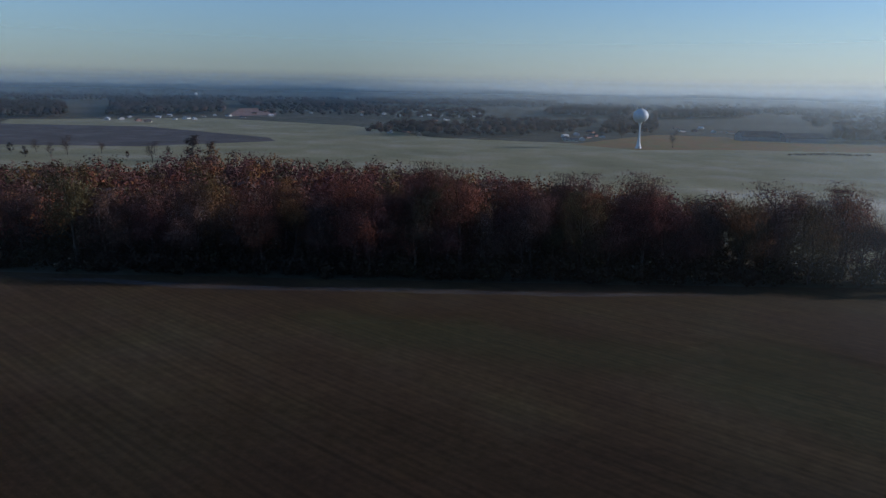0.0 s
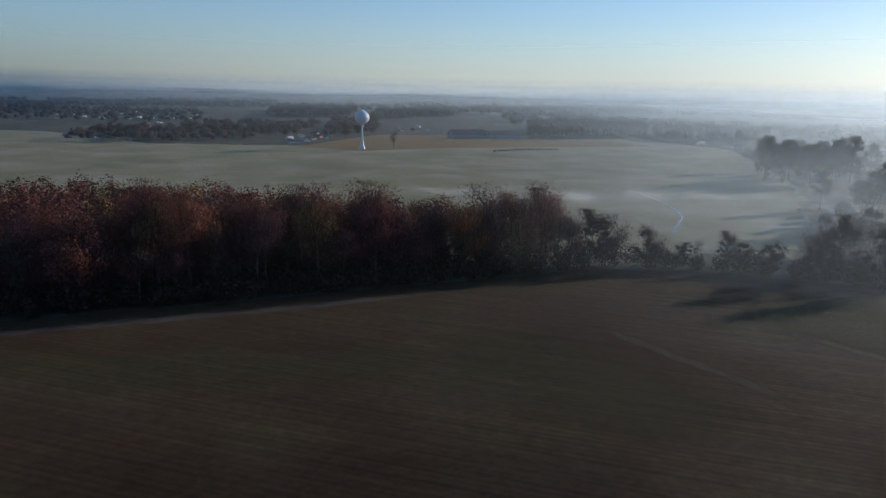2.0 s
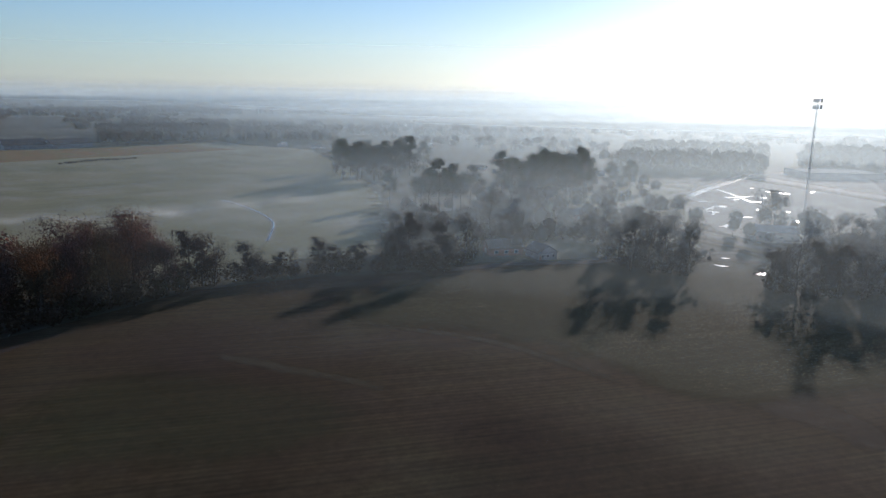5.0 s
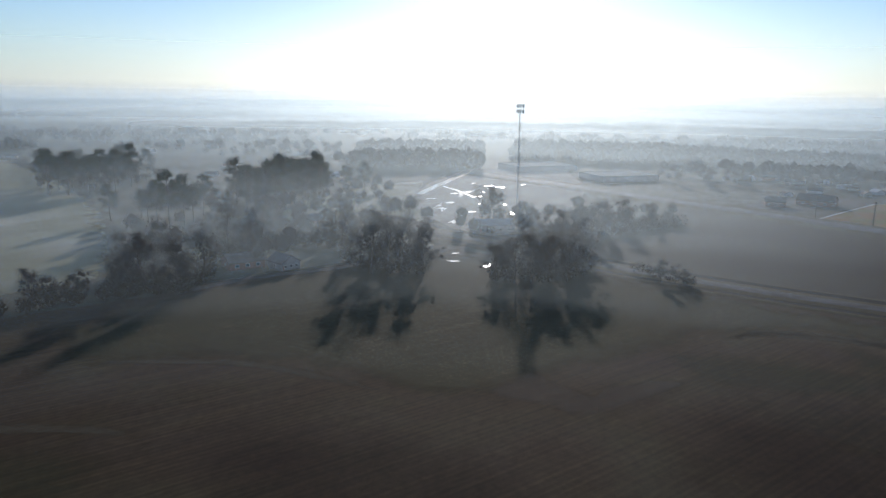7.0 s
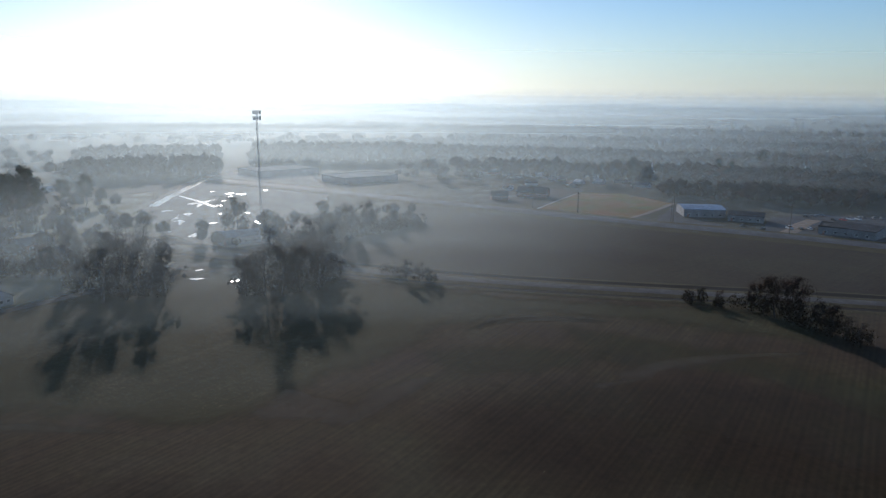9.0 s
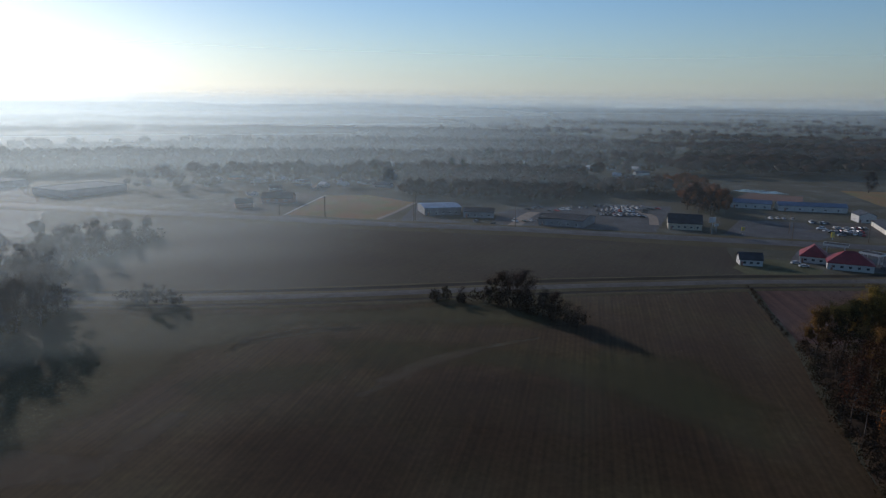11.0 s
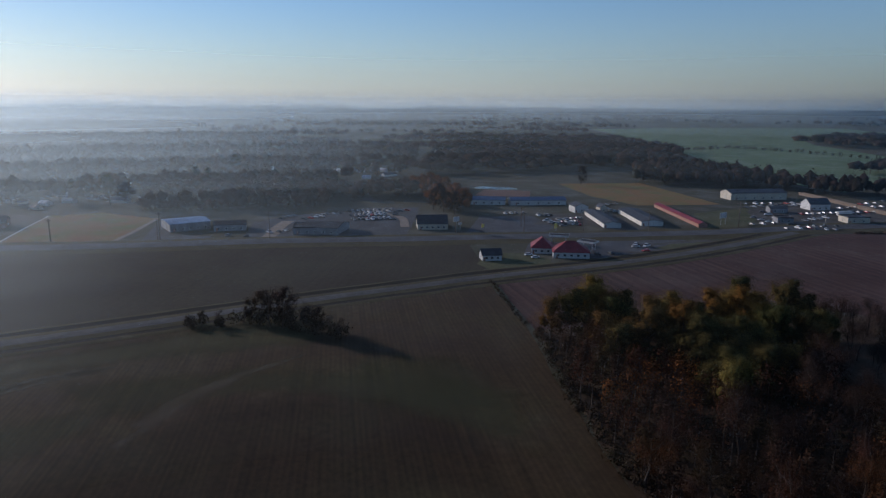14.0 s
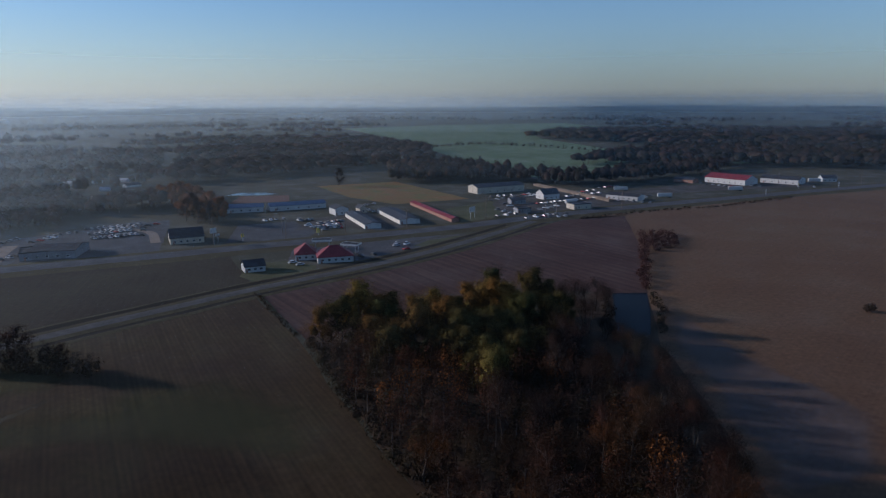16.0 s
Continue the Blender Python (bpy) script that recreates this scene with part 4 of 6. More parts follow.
grove(shade, 20, [
    (202.2, 154.3, 20.7), (200.3, 139.8, 23.9), (214.4, 139.2, 23.6), (231.1, 167.5, 21.3), (217.6, 175.1, 17.3), (215.8, 160.6, 21.8), (188.7, 168.1, 10.2), (196.8, 161.0, 12.0), (177.2, 179.4, 10.7), (182.1, 173.4, 7.3), (174.0, 189.0, 6.5),
    (269.5, 160.1, 17.9), (287.9, 155.4, 19.1), (302.7, 154.1, 16.9), (251.9, 142.3, 16.6), (286.2, 119.8, 14.9), (305.6, 116.9, 18.1), (289.2, 182.1, 14.3), (290.0, 135.6, 9.3), (265.0, 100.5, 12.9),
    (247.1, 85.7, 26.6), (254.6, 75.5, 28.1), (269.0, 72.6, 21.9), (248.6, 78.2, 21.0), (313.3, 89.0, 32.1), (311.1, 99.6, 28.3), (266.0, 97.3, 16.3), (252.9, 65.8, 20.3), (297.1, 115.4, 18.5), (277.8, 92.6, 19.8),
    (249.9, 36.1, 16.5), (249.5, 29.5, 21.2), (250.8, 23.2, 19.7), (253.7, 16.9, 20.3), (256.7, 10.6, 17.8), (269.6, 5.8, 20.4), (259.2, 34.2, 15.9), (266.5, 21.5, 19.6), (272.8, 14.0, 18.8),
    (316.1, 25.1, 28.9), (317.8, 17.3, 26.3), (362.2, 57.3, 21.6), (360.8, 63.3, 20.6), (326.1, 9.7, 23.9), (358.1, -0.6, 18.8), (377.3, -11.0, 19.0), (389.5, -25.3, 12.8), (401.3, -35.5, 7.6), (327.8, 34.6, 19.6), (341.4, 4.8, 17.2),
    (358.4, -402.2, 18.4), (343.7, -397.4, 18.1), (331.9, -396.7, 16.3), (336.7, -410.4, 16.8), (376.8, -429.0, 17.8), (363.2, -631.6, 17.6), (311.8, -718.4, 17.7),
    (130.7, 192.3, 19.0), (134.4, 189.9, 18.2), (137.6, 187.7, 15.9), (147.7, 184.1, 14.0), (150.5, 182.7, 11.2), (159.2, 180.1, 9.2), (173.6, 174.0, 11.7), (177.1, 171.8, 10.9), (184.2, 168.9, 9.4),
    (265.5, -24.2, 10.0), (264.7, -29.6, 7.2), (263.7, -33.1, 6.7),
    (213.5, -142.0, 9.5), (209.6, -144.0, 13.0), (205.2, -145.6, 14.2), (201.0, -148.0, 15.0), (196.6, -149.2, 12.5), (191.0, -151.0, 10.4), (186.0, -152.4, 9.4), (181.0, -154.0, 8.2), (177.5, -156.0, 6.2), (224.1, -128.3, 5.8), (221.9, -134.3, 5.6),
    (-198.7, 475.1, 14.5), (-175.5, 491.1, 18.8), (-168.1, 504.9, 12.1), (-227.9, 501.8, 4.8), (-276.9, 514.0, 13.1), (-309.4, 530.9, 10.2), (-326.5, 527.3, 8.4), (-260.4, 531.5, 8.5), (224.4, 695.5, 14.3),
    (-192.2, 488.0, 9.0), (-281.5, 499.8, 9.2), (-297.8, 496.6, 7.9), (-47.2, 863.9, 20.4), (207.4, 831.3, 22.9),
])
woodland("house_trees", [p for p in scatter([(261.7, 214.5), (390.3, 242.4), (511.9, 178.0), (365.7, 92.0), (273.2, 98.9), (233.7, 143.7)], 17) if rng.random() < 0.8], 14, 4.6, 110, 1.1, m_far, "dense bare and evergreen trees between the lane houses", 0.45, 1.15, body=True)
woodland("house_trees", scatter([(405.2, 391.3), (420.9, 339.9), (507.8, 364.6), (593.7, 448.9), (559.9, 531.9)], 11) + scatter([(362.0, 216.4), (414.1, 172.2), (471.8, 197.1), (424.0, 249.4)], 12), 15, 4.6, 90, 0.9, m_far, "dense undergrowth trees between the pines", 0.3, 0.65, body=True)
woodland("house_trees", scatter([(314.5, 73.6), (346.8, 39.9), (406.1, -40.5), (450.8, -44.2), (424.3, 14.1), (376.1, 75.4)], 17), 12, 4.2, 110, 1.0, m_far, "bare trees round the muddy lot", 0.5, 1.2, body=True)
tall = tree_thing("olive_tree", broadleaf(66, 18, 0.3, 4200, 0.36, 0.15, 0.0, 0.8, 0.8), m_bark, foliage("yellow_olive_leaves", [(0.0, (0.13, 0.105, 0.03)), (1.0, (0.14, 0.11, 0.032))], spread=0.15, gaps=0.25),
                  "tall yellow-olive tree standing above the southern wood")
tall.matrix_basis = place(48.4, -179.4, 20, 1.05)
grove(pines, 22, [
    (414.6, 381.6, 31.6), (457.8, 401.4, 32.1), (455.3, 377.0, 37.9), (478.6, 380.2, 31.4), (492.6, 365.9, 24.7), (440.8, 418.9, 25.2), (317.2, 260.2, 17.6), (303.5, 213.1, 25.2), (317.2, 215.0, 22.2), (348.8, 224.3, 19.1),
    (315.4, 229.5, 18.1), (339.0, 202.4, 13.1), (384.0, 221.3, 27.5), (382.4, 207.9, 30.4), (398.9, 204.6, 30.5), (398.1, 190.2, 32.7), (416.4, 185.0, 33.5), (424.0, 196.6, 28.1), (413.6, 208.2, 26.6), (459.1, 179.0, 19.5), (484.1, 174.2, 20.6), (411.7, 366.8, 28.8), (411.9, 349.5, 31.8), (331.0, 251.6, 13.7),
    (392.5, 370.1, 31.1), (394.9, 356.5, 34.2), (398.1, 342.2, 36.3), (420.9, 339.9, 35.7), (447.8, 346.8, 31.1), (366.0, 204.7, 28.1), (377.2, 199.1, 29.8), (380.7, 188.1, 30.9), (399.1, 181.7, 32.4), (410.4, 176.4, 27.2), (327.1, 216.0, 19.5), (322.4, 240.8, 16.0), (357.4, 221.6, 13.2),
    (714.1, -448.7, 20.0), (560.8, -239.1, 21.1), (656.3, -247.0, 11.7), (642.0, -360.2, 14.5), (635.0, -369.2, 14.0), (588.5, -233.6, 13.1),
])
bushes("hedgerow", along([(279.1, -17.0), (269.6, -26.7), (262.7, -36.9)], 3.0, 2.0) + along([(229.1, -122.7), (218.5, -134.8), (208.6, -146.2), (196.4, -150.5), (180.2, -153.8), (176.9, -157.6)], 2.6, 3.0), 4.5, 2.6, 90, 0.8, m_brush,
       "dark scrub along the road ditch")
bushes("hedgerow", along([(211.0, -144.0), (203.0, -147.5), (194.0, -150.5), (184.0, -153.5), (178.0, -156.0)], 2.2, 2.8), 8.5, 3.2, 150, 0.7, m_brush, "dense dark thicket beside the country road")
bushes("hedgerow", along([(87.7, -514.9), (63.4, -546.6), (32.9, -582.4), (3.8, -606.2), (-26.6, -645.1), (-64.9, -697.2)], 4.5, 1.5), 1.8, 2.2, 40, 0.8, m_brush, "low scrub along the field edge by the highway")
bushes("scrub_clump", scatter([(40.1, -434.2), (39.6, -468.2), (22.7, -478.9), (14.0, -444.2), (16.5, -420.3), (31.3, -409.7)], 6) + along([(31.3, -409.7), (27.2, -377.8), (25.5, -352.2), (21.1, -328.6)], 3.5, 1.5), 4.0, 3.0, 90, 0.8,
       foliage("dull_red_brush", [(0.0, (0.055, 0.026, 0.024)), (1.0, (0.075, 0.038, 0.032))], "tint", 0.15), "clump of dull red scrub at the head of a ditch")
bushes("scrub_clump", along([(17.3, -316.7), (11.9, -291.3), (9.1, -265.4)], 3.0, 1.5) + along([(37.0, -314.1), (30.8, -279.8), (25.0, -252.3)], 3.0, 1.5), 3.0, 1.8, 60, 0.7, m_brush, "reeds and brush on the pond bank")
bushes("field_bush", [(-67.5, -324.8), (-69.5, -324.7)], 5, 2.6, 160, 0.7, m_brush, "lone dark bush in the brown field")
bushes("hedgerow", along([(513.7, -1223.2), (456.9, -1352.4), (386.9, -1336.8)], 8, 3) + along([(386.9, -1336.8), (266.2, -1272.5), (157.9, -1218.6)], 14, 2), 7, 4.5, 60, 1.6, m_brush, "dark hedge between the wheat fields")
bushes("fence_scrub", along([(184, -253), (160, -232), (136, -212)], 2.6, 0.7), 1.4, 1.0, 40, 0.5, m_brush, "low scrub along the field corner")
bushes("hedgerow", along([(310.6, 630.2), (347.7, 641.5), (385.3, 639.4)], 5, 2), 1.6, 3.0, 50, 1.0, m_brush, "low dark scrub in the frosted field")

CLUMPS = [[(255.1, 101.6), (245.2, 81.7), (248.6, 64.7), (287.6, 72.6), (300.3, 100.2), (285.5, 111.0)], [(249.2, 39.9), (249.9, 18.8), (263.6, 3.3), (320.8, 2.7), (329.5, 26.4), (299.0, 46.6)],
          [(188.6, 162.4), (196.2, 136.9), (212.7, 135.5), (244.9, 150.8), (240.7, 174.6), (220.4, 180.5)], [(315.0, 30.4), (393.7, -44.3), (423.5, -43.7), (394.0, -3.2), (350.4, 34.4)],
          [(243.4, 152.6), (277.1, 140.6), (285.4, 116.7), (302.5, 110.2), (334.5, 128.7), (333.2, 170.1), (298.1, 184.3)]]
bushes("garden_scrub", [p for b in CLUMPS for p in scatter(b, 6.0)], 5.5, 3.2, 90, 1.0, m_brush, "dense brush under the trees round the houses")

# ---- water ----
def water_material(name, tint, rough, spec=0.5):
    m, n, l, out = material(name)
    co = n.new("ShaderNodeNewGeometry").outputs["Position"]
    rip = noise_node(n, l, co, 0.7, 4, 0.6)
    bump = n.new("ShaderNodeBump")
    bump.inputs["Strength"].default_value, bump.inputs["Distance"].default_value = 0.06, 0.05
    l.new(rip, bump.inputs["Height"])
    b = n.new("ShaderNodeBsdfPrincipled")
    b.inputs["Base Color"].default_value = (*tint, 1)
    b.inputs["Roughness"].default_value, b.inputs["IOR"].default_value = rough, 1.33
    b.inputs["Specular IOR Level"].default_value = spec
    l.new(bump.outputs[0], b.inputs["Normal"])
    l.new(b.outputs[0], out.inputs[0])
    return m


m_water = water_material("pond_water", (0.012, 0.016, 0.022), 0.25, 0.02)
m_wet = water_material("wet_ground", (0.03, 0.03, 0.03), 0.2)
patch("pond", [(34.8, -314.9), (20.3, -321.6), (14.7, -286.1), (12.6, -262.7), (17.9, -255.1), (23.7, -255.6), (29.1, -280.5)], 0.12, m_water, "small still farm pond with a dark surface", 4, 0.6, "water")
patch("pond", [(424.6, -528.7), (427.9, -549.4), (404.7, -562.6), (386.7, -555.7), (399.5, -538.0)], 0.12, m_wet, "pale pond behind the businesses", 6, 2, "water")
m_rime_bank = earth("frosted_bank", (0.2, 0.19, 0.17), (0.27, 0.26, 0.24), (0.33, 0.32, 0.3), 6)
band("creek", [(263.4, 346.6), (259.7, 329.0), (250.9, 304.0), (239.9, 279.3), (225.6, 258.7), (198.3, 231.6)], [(-1.0, 0.06, 1), (-0.4, 0.14, 0), (0.4, 0.14, 1), (1.0, 0.06, 1)], [m_wet, m_rime_bank],
     "narrow winding creek with pale frosted banks", "water", 4)


def puddle(t_xy, w, d):
    x, y = t_xy
    lift = rng.uniform(0.17, 0.26)
    bm = bmesh.new()
    k = 22
    ph = rng.uniform(0, 6.3, 3)
    ring = []
    for i in range(k):
        a = 2 * math.pi * i / k
        r = 1 + 0.28 * math.sin(2 * a + ph[0]) + 0.2 * math.sin(3 * a + ph[1]) + 0.12 * math.sin(5 * a + ph[2])
        ring.append(bm.verts.new((x + d * r * math.cos(a), y + w * r * math.sin(a), lift)))
    bm.faces.new(ring)
    me = bpy.data.meshes.new("puddle")
    bm.to_mesh(me)
    bm.free()
    me.materials.append(m_wet)
    tagged(new("puddle", me), "shallow puddle glaring in the low sun", "puddle", "puddles on the lot", "structure")


patch("gravel_lot", [(330, 60), (400, 110), (480, 140), (560, 140), (660, 140), (720, 110), (690, 40), (560, 15), (450, 20), (360, 30)], 0.09, m_mud, "muddy gravel lot with puddles", wobble=5)
soft_patch("garden_lawn", [(191.2, 156.4), (234.3, 182.3), (302.4, 187.0), (429.3, 199.2), (527.0, 188.0), (577.7, 150.2), (297.9, 68.7), (261.0, 94.1), (214.7, 131.7)], 0.055, m_garden, "frosted lawns between the lane houses", 12.0, "lawn")
for p, w, d in zip([(276.9, 59.9), (292.2, 62.1), (444.6, 100.6), (492.8, 106.7), (504.2, 100.6), (373.7, 78.6), (410.7, 78.9), (481.8, 87.8), (545.9, 92.0), (663.2, 167.3), (410.4, 51.5), (540.8, 82.0), (419.4, 101.3), (459.9, 117.3)],
                   (2.2, 1.6, 3.4, 4, 2.5, 3.0, 1.8, 3, 3, 2, 3, 3, 2, 3), (1.8, 1.3, 4, 5, 3, 4, 3, 3, 4, 4, 3, 4, 3, 3)):
    puddle(p, w, d)
for p in [(430.7, 104.2), (446.0, 101.1), (484.4, 101.7), (558.5, 107.3), (417.7, 98.1), (371.6, 82.4), (504.7, 89.1), (611.9, 93.3), (564.9, 67.1)]:
    puddle(p, rng.uniform(0.9, 2.4), rng.uniform(1.6, 4.0))
for p in [(424.0, 104.7), (441.2, 105.2), (490.9, 109.6), (477.3, 101.0), (499.8, 99.6), (509.4, 97.3), (408.9, 96.9), (371.0, 80.6), (409.8, 83.9), (383.9, 97.0), (415.5, 54.5), (448.1, 64.1), (445.0, 80.6), (529.0, 88.4), (328.9, 64.3), (317.9, 54.9), (273.2, 43.9)]:
    puddle(p, rng.uniform(0.6, 1.7), rng.uniform(1.2, 3.4))
band("wet_track", [(480.4, 131.0), (524.4, 131.8), (590.4, 130.9), (661.5, 132.4)], [(-3.2, 0.18, 0), (3.2, 0.18, 0)], [m_wet], "wet track shining in the sun", "road", 6)
band("wet_track", [(533.3, 126.2), (505.8, 107.4), (475.4, 89.4)], [(-1.6, 0.17, 0), (1.6, 0.17, 0)], [m_wet], "wet track shining in the sun", "road", 6)
band("farm_lane", [(205.7, 138.5), (227.1, 126.6), (242.8, 110.2), (258.0, 97.7), (280.0, 82.1), (300.2, 69.3), (310.4, 53.4)], [(-2.4, 0.1, 0), (2.4, 0.1, 0)], [m_gravel], "pale gravel lane in front of the houses", "road", 8)
for pts in ([(96.4, 142.6), (98.8, 128.6), (101.8, 113.0), (106.1, 97.2), (105.2, 80.7)],):
    soft_band("field_track", pts, 3.4, 0.052, m_track, "faint grassy terrace line across the stubble")
for pts in ([(134.9, 128.6), (140.8, 112.9), (144.6, 100.2), (147.4, 80.7), (143.0, 55.3), (138.3, 39.1)], [(201.2, -36.7), (209.8, -49.9), (210.3, -71.7), (204.0, -91.0)],
            [(162.5, -70.1), (169.3, -90.7), (172.1, -112.0), (171.4, -142.9)], [(200.3, -36.0), (211.6, -48.3), (214.4, -65.1), (210.1, -81.7), (200.9, -98.8)]):
    soft_band("field_track", pts, 3.0, 0.056, m_track, "faint pale terrace line across the field")
for pts, z in (([(140.8, 7.7), (158.3, -6.5), (167.0, -21.2), (164.4, -26.8), (152.2, -16.0), (137.0, 1.1)], 0.045), ([(156.2, -62.7), (168.0, -85.1), (175.0, -112.6), (170.2, -110.0), (161.5, -85.1), (152.5, -65.5)], 0.048),
               ([(203.4, -37.6), (219.2, -51.2), (214.5, -53.1), (203.7, -43.1)], 0.044), ([(146.5, 21.3), (164.5, 12.1), (151.6, -2.5), (143.4, -3.0), (140.8, 7.9)], 0.046), ([(164.8, -70.3), (169.9, -87.4), (176.0, -113.6), (170.3, -114.1), (163.1, -89.1), (157.8, -70.4)], 0.049)):
    soft_patch("straw_patch", pts, z, m_pale_straw, "pale patch of flattened straw", 3.0)
# patches only darken the near stubble; the last imitates the view's dark corner
for pts, z in (([(150, -20), (172, -60), (162, -105), (135, -155), (98, -150), (62, -112), (95, -62), (108, -12)], 0.0335), ([(130, 30), (120, 80), (92, 70), (60, 60), (70, 0), (108, -8)], 0.0345), ([(-90, 120), (-20, 118), (50, 105), (78, 85), (62, 40), (-20, 30), (-100, 50)], 0.0352)):
    soft_patch("darker_patch", pts, z, m_darker_soil, "darker soil colour in the stubble", 22.0)
for pts, z in (([(55.5, 150.2), (88.2, 139.4), (102.0, 94.1), (94.8, 72.8), (70.5, 80.7), (39.7, 113.0)], 0.036), ([(193.0, -13.3), (191.8, -54.6), (181.3, -90.6), (163.7, -69.3), (156.4, -25.9)], 0.038), ([(211.8, -66.8), (178.9, -119.7), (130.5, -159.4), (92.0, -163.8), (103.3, -129.5), (150.7, -109.3), (167.7, -67.0)], 0.04),
               ([(-51.9, 166.0), (-4.4, 160.6), (57.5, 140.0), (75.7, 121.5), (26.4, 118.9), (-24.5, 134.1)], 0.042), ([(164.9, -142.7), (133.5, -174.3), (95.6, -161.5), (65.4, -127.9), (98.7, -125.7), (133.8, -124.2)], 0.043)):
    soft_patch("green_patch", pts, z, m_thin_grass, "thin green growth in the stubble", 14.0)
soft_band("frost_strip", [(-150, 184), (-96, 181.5), (-60, 177), (-10, 177), (30, 176), (70, 178), (104, 178)], 3.2, 0.058, m_rime, "pale frosted grass along the edge of the stubble")
soft_patch("frost_patch", [(14.1, -308.2), (-2.1, -284.6), (-16.6, -262.0), (-36.3, -236.0), (-55.2, -213.2), (-47.3, -167.1), (-25.5, -158.5), (-16.4, -190.5), (-4.6, -228.6), (6.6, -259.5)], 0.05, m_rime, "hoar frost left in the shade of the wood", 7.0)

# ---- buildings ----
m_white = paint("white_siding", (0.46, 0.45, 0.43), 0.6, spread=0.1)
m_cream = paint("cream_siding", (0.42, 0.37, 0.29), 0.6, spread=0.12)
m_brick = paint("brick_wall", (0.27, 0.14, 0.1), 0.85, scale=2.0)
m_greywall = paint("grey_siding", (0.2, 0.2, 0.21), 0.6)
m_redroof = paint("red_metal_roof", (0.2, 0.02, 0.024), 0.6)
m_greyroof = paint("grey_shingle_roof", (0.05, 0.05, 0.055), 0.9, spec=0.1)
m_brownroof = paint("brown_shingle_roof", (0.13, 0.095, 0.075), 0.85)
m_metalroof = paint("pale_metal_roof", (0.06, 0.065, 0.075), 0.75, 0.0, spec=0.12)
m_matroof = paint("bitumen_roof", (0.13, 0.13, 0.135), 0.95, spec=0.05)
m_paleroof = paint("weathered_pale_roof", (0.42, 0.42, 0.42), 0.8, spec=0.1)
m_shutter = paint("pale_shutter", (0.62, 0.57, 0.48), 0.6, spread=0.1)
m_brightblue = paint("bright_blue_roof", (0.1, 0.16, 0.26), 0.55)
m_blueroof = paint("blue_metal_roof", (0.055, 0.09, 0.15), 0.55, 0.0)
m_frame = paint("window_frame", (0.5, 0.5, 0.48), 0.5, spread=0.05)
m_door = paint("painted_door", (0.25, 0.12, 0.08), 0.5)
m_steel = paint("galvanised_steel", (0.4, 0.41, 0.42), 0.45, 0.7)
m_wood = paint("weathered_wood", (0.16, 0.12, 0.09), 0.9)
m_concrete = paint("concrete", (0.4, 0.39, 0.37), 0.85)
m_glass, gn, gl, gout = material("window_glass")
gb = gn.new("ShaderNodeBsdfPrincipled")
gb.inputs["Base Color"].default_value, gb.inputs["Roughness"].default_value = (0.02, 0.025, 0.03, 1), 0.28
gl.new(gb.outputs[0], gout.inputs[0])


def box(bm, x0, x1, y0, y1, z0, z1):
    v = [bm.verts.new((x, y, z)) for z in (z0, z1) for x, y in ((x0, y0), (x1, y0), (x1, y1), (x0, y1))]
    for f in ((3, 2, 1, 0), (4, 5, 6, 7), (0, 1, 5, 4), (1, 2, 6, 5), (2, 3, 7, 6), (3, 0, 4, 7)):
        bm.faces.new([v[i] for i in f])
    return v


def slab(bm, quad, thick):
    """A sloping sheet with thickness below it."""
    top = [bm.verts.new(q) for q in quad]
    low = [bm.verts.new((q[0], q[1], q[2] - thick)) for q in quad]
    bm.faces.new(top)
    bm.faces.new(low[::-1])
    k = len(quad)
    for i in range(k):
        bm.faces.new((top[i], low[i], low[(i + 1) % k], top[(i + 1) % k]))


def window(parent, x, y, z, w, h, axis="x", side=-1):
    """A framed pane, standing proud of a wall facing y (axis x) or x (axis y)."""
    e = bmesh.new()
    g = bmesh.new()
    o = 0.05 * side
    if axis == "x":
        for a, b, c, d in ((-w / 2, w / 2, 0, 0.12), (-w / 2, w / 2, h - 0.12, h), (-w / 2, -w / 2 + 0.12, 0.12, h - 0.12), (w / 2 - 0.12, w / 2, 0.12, h - 0.12)):
            box(e, x + a, x + b, min(y, y + 2 * o), max(y, y + 2 * o), z + c, z + d)
        box(g, x - w / 2 + 0.12, x + w / 2 - 0.12, min(y, y + o), max(y, y + o), z + 0.12, z + h - 0.12)
    else:
        for a, b, c, d in ((-w / 2, w / 2, 0, 0.12), (-w / 2, w / 2, h - 0.12, h), (-w / 2, -w / 2 + 0.12, 0.12, h - 0.12), (w / 2 - 0.12, w / 2, 0.12, h - 0.12)):
            box(e, min(x, x + 2 * o), max(x, x + 2 * o), y + a, y + b, z + c, z + d)
        box(g, min(x, x + o), max(x, x + o), y - w / 2 + 0.12, y + w / 2 - 0.12, z + 0.12, z + h - 0.12)
    fr = part("window", e, m_frame, parent)
    part("pane", g, m_glass, fr)


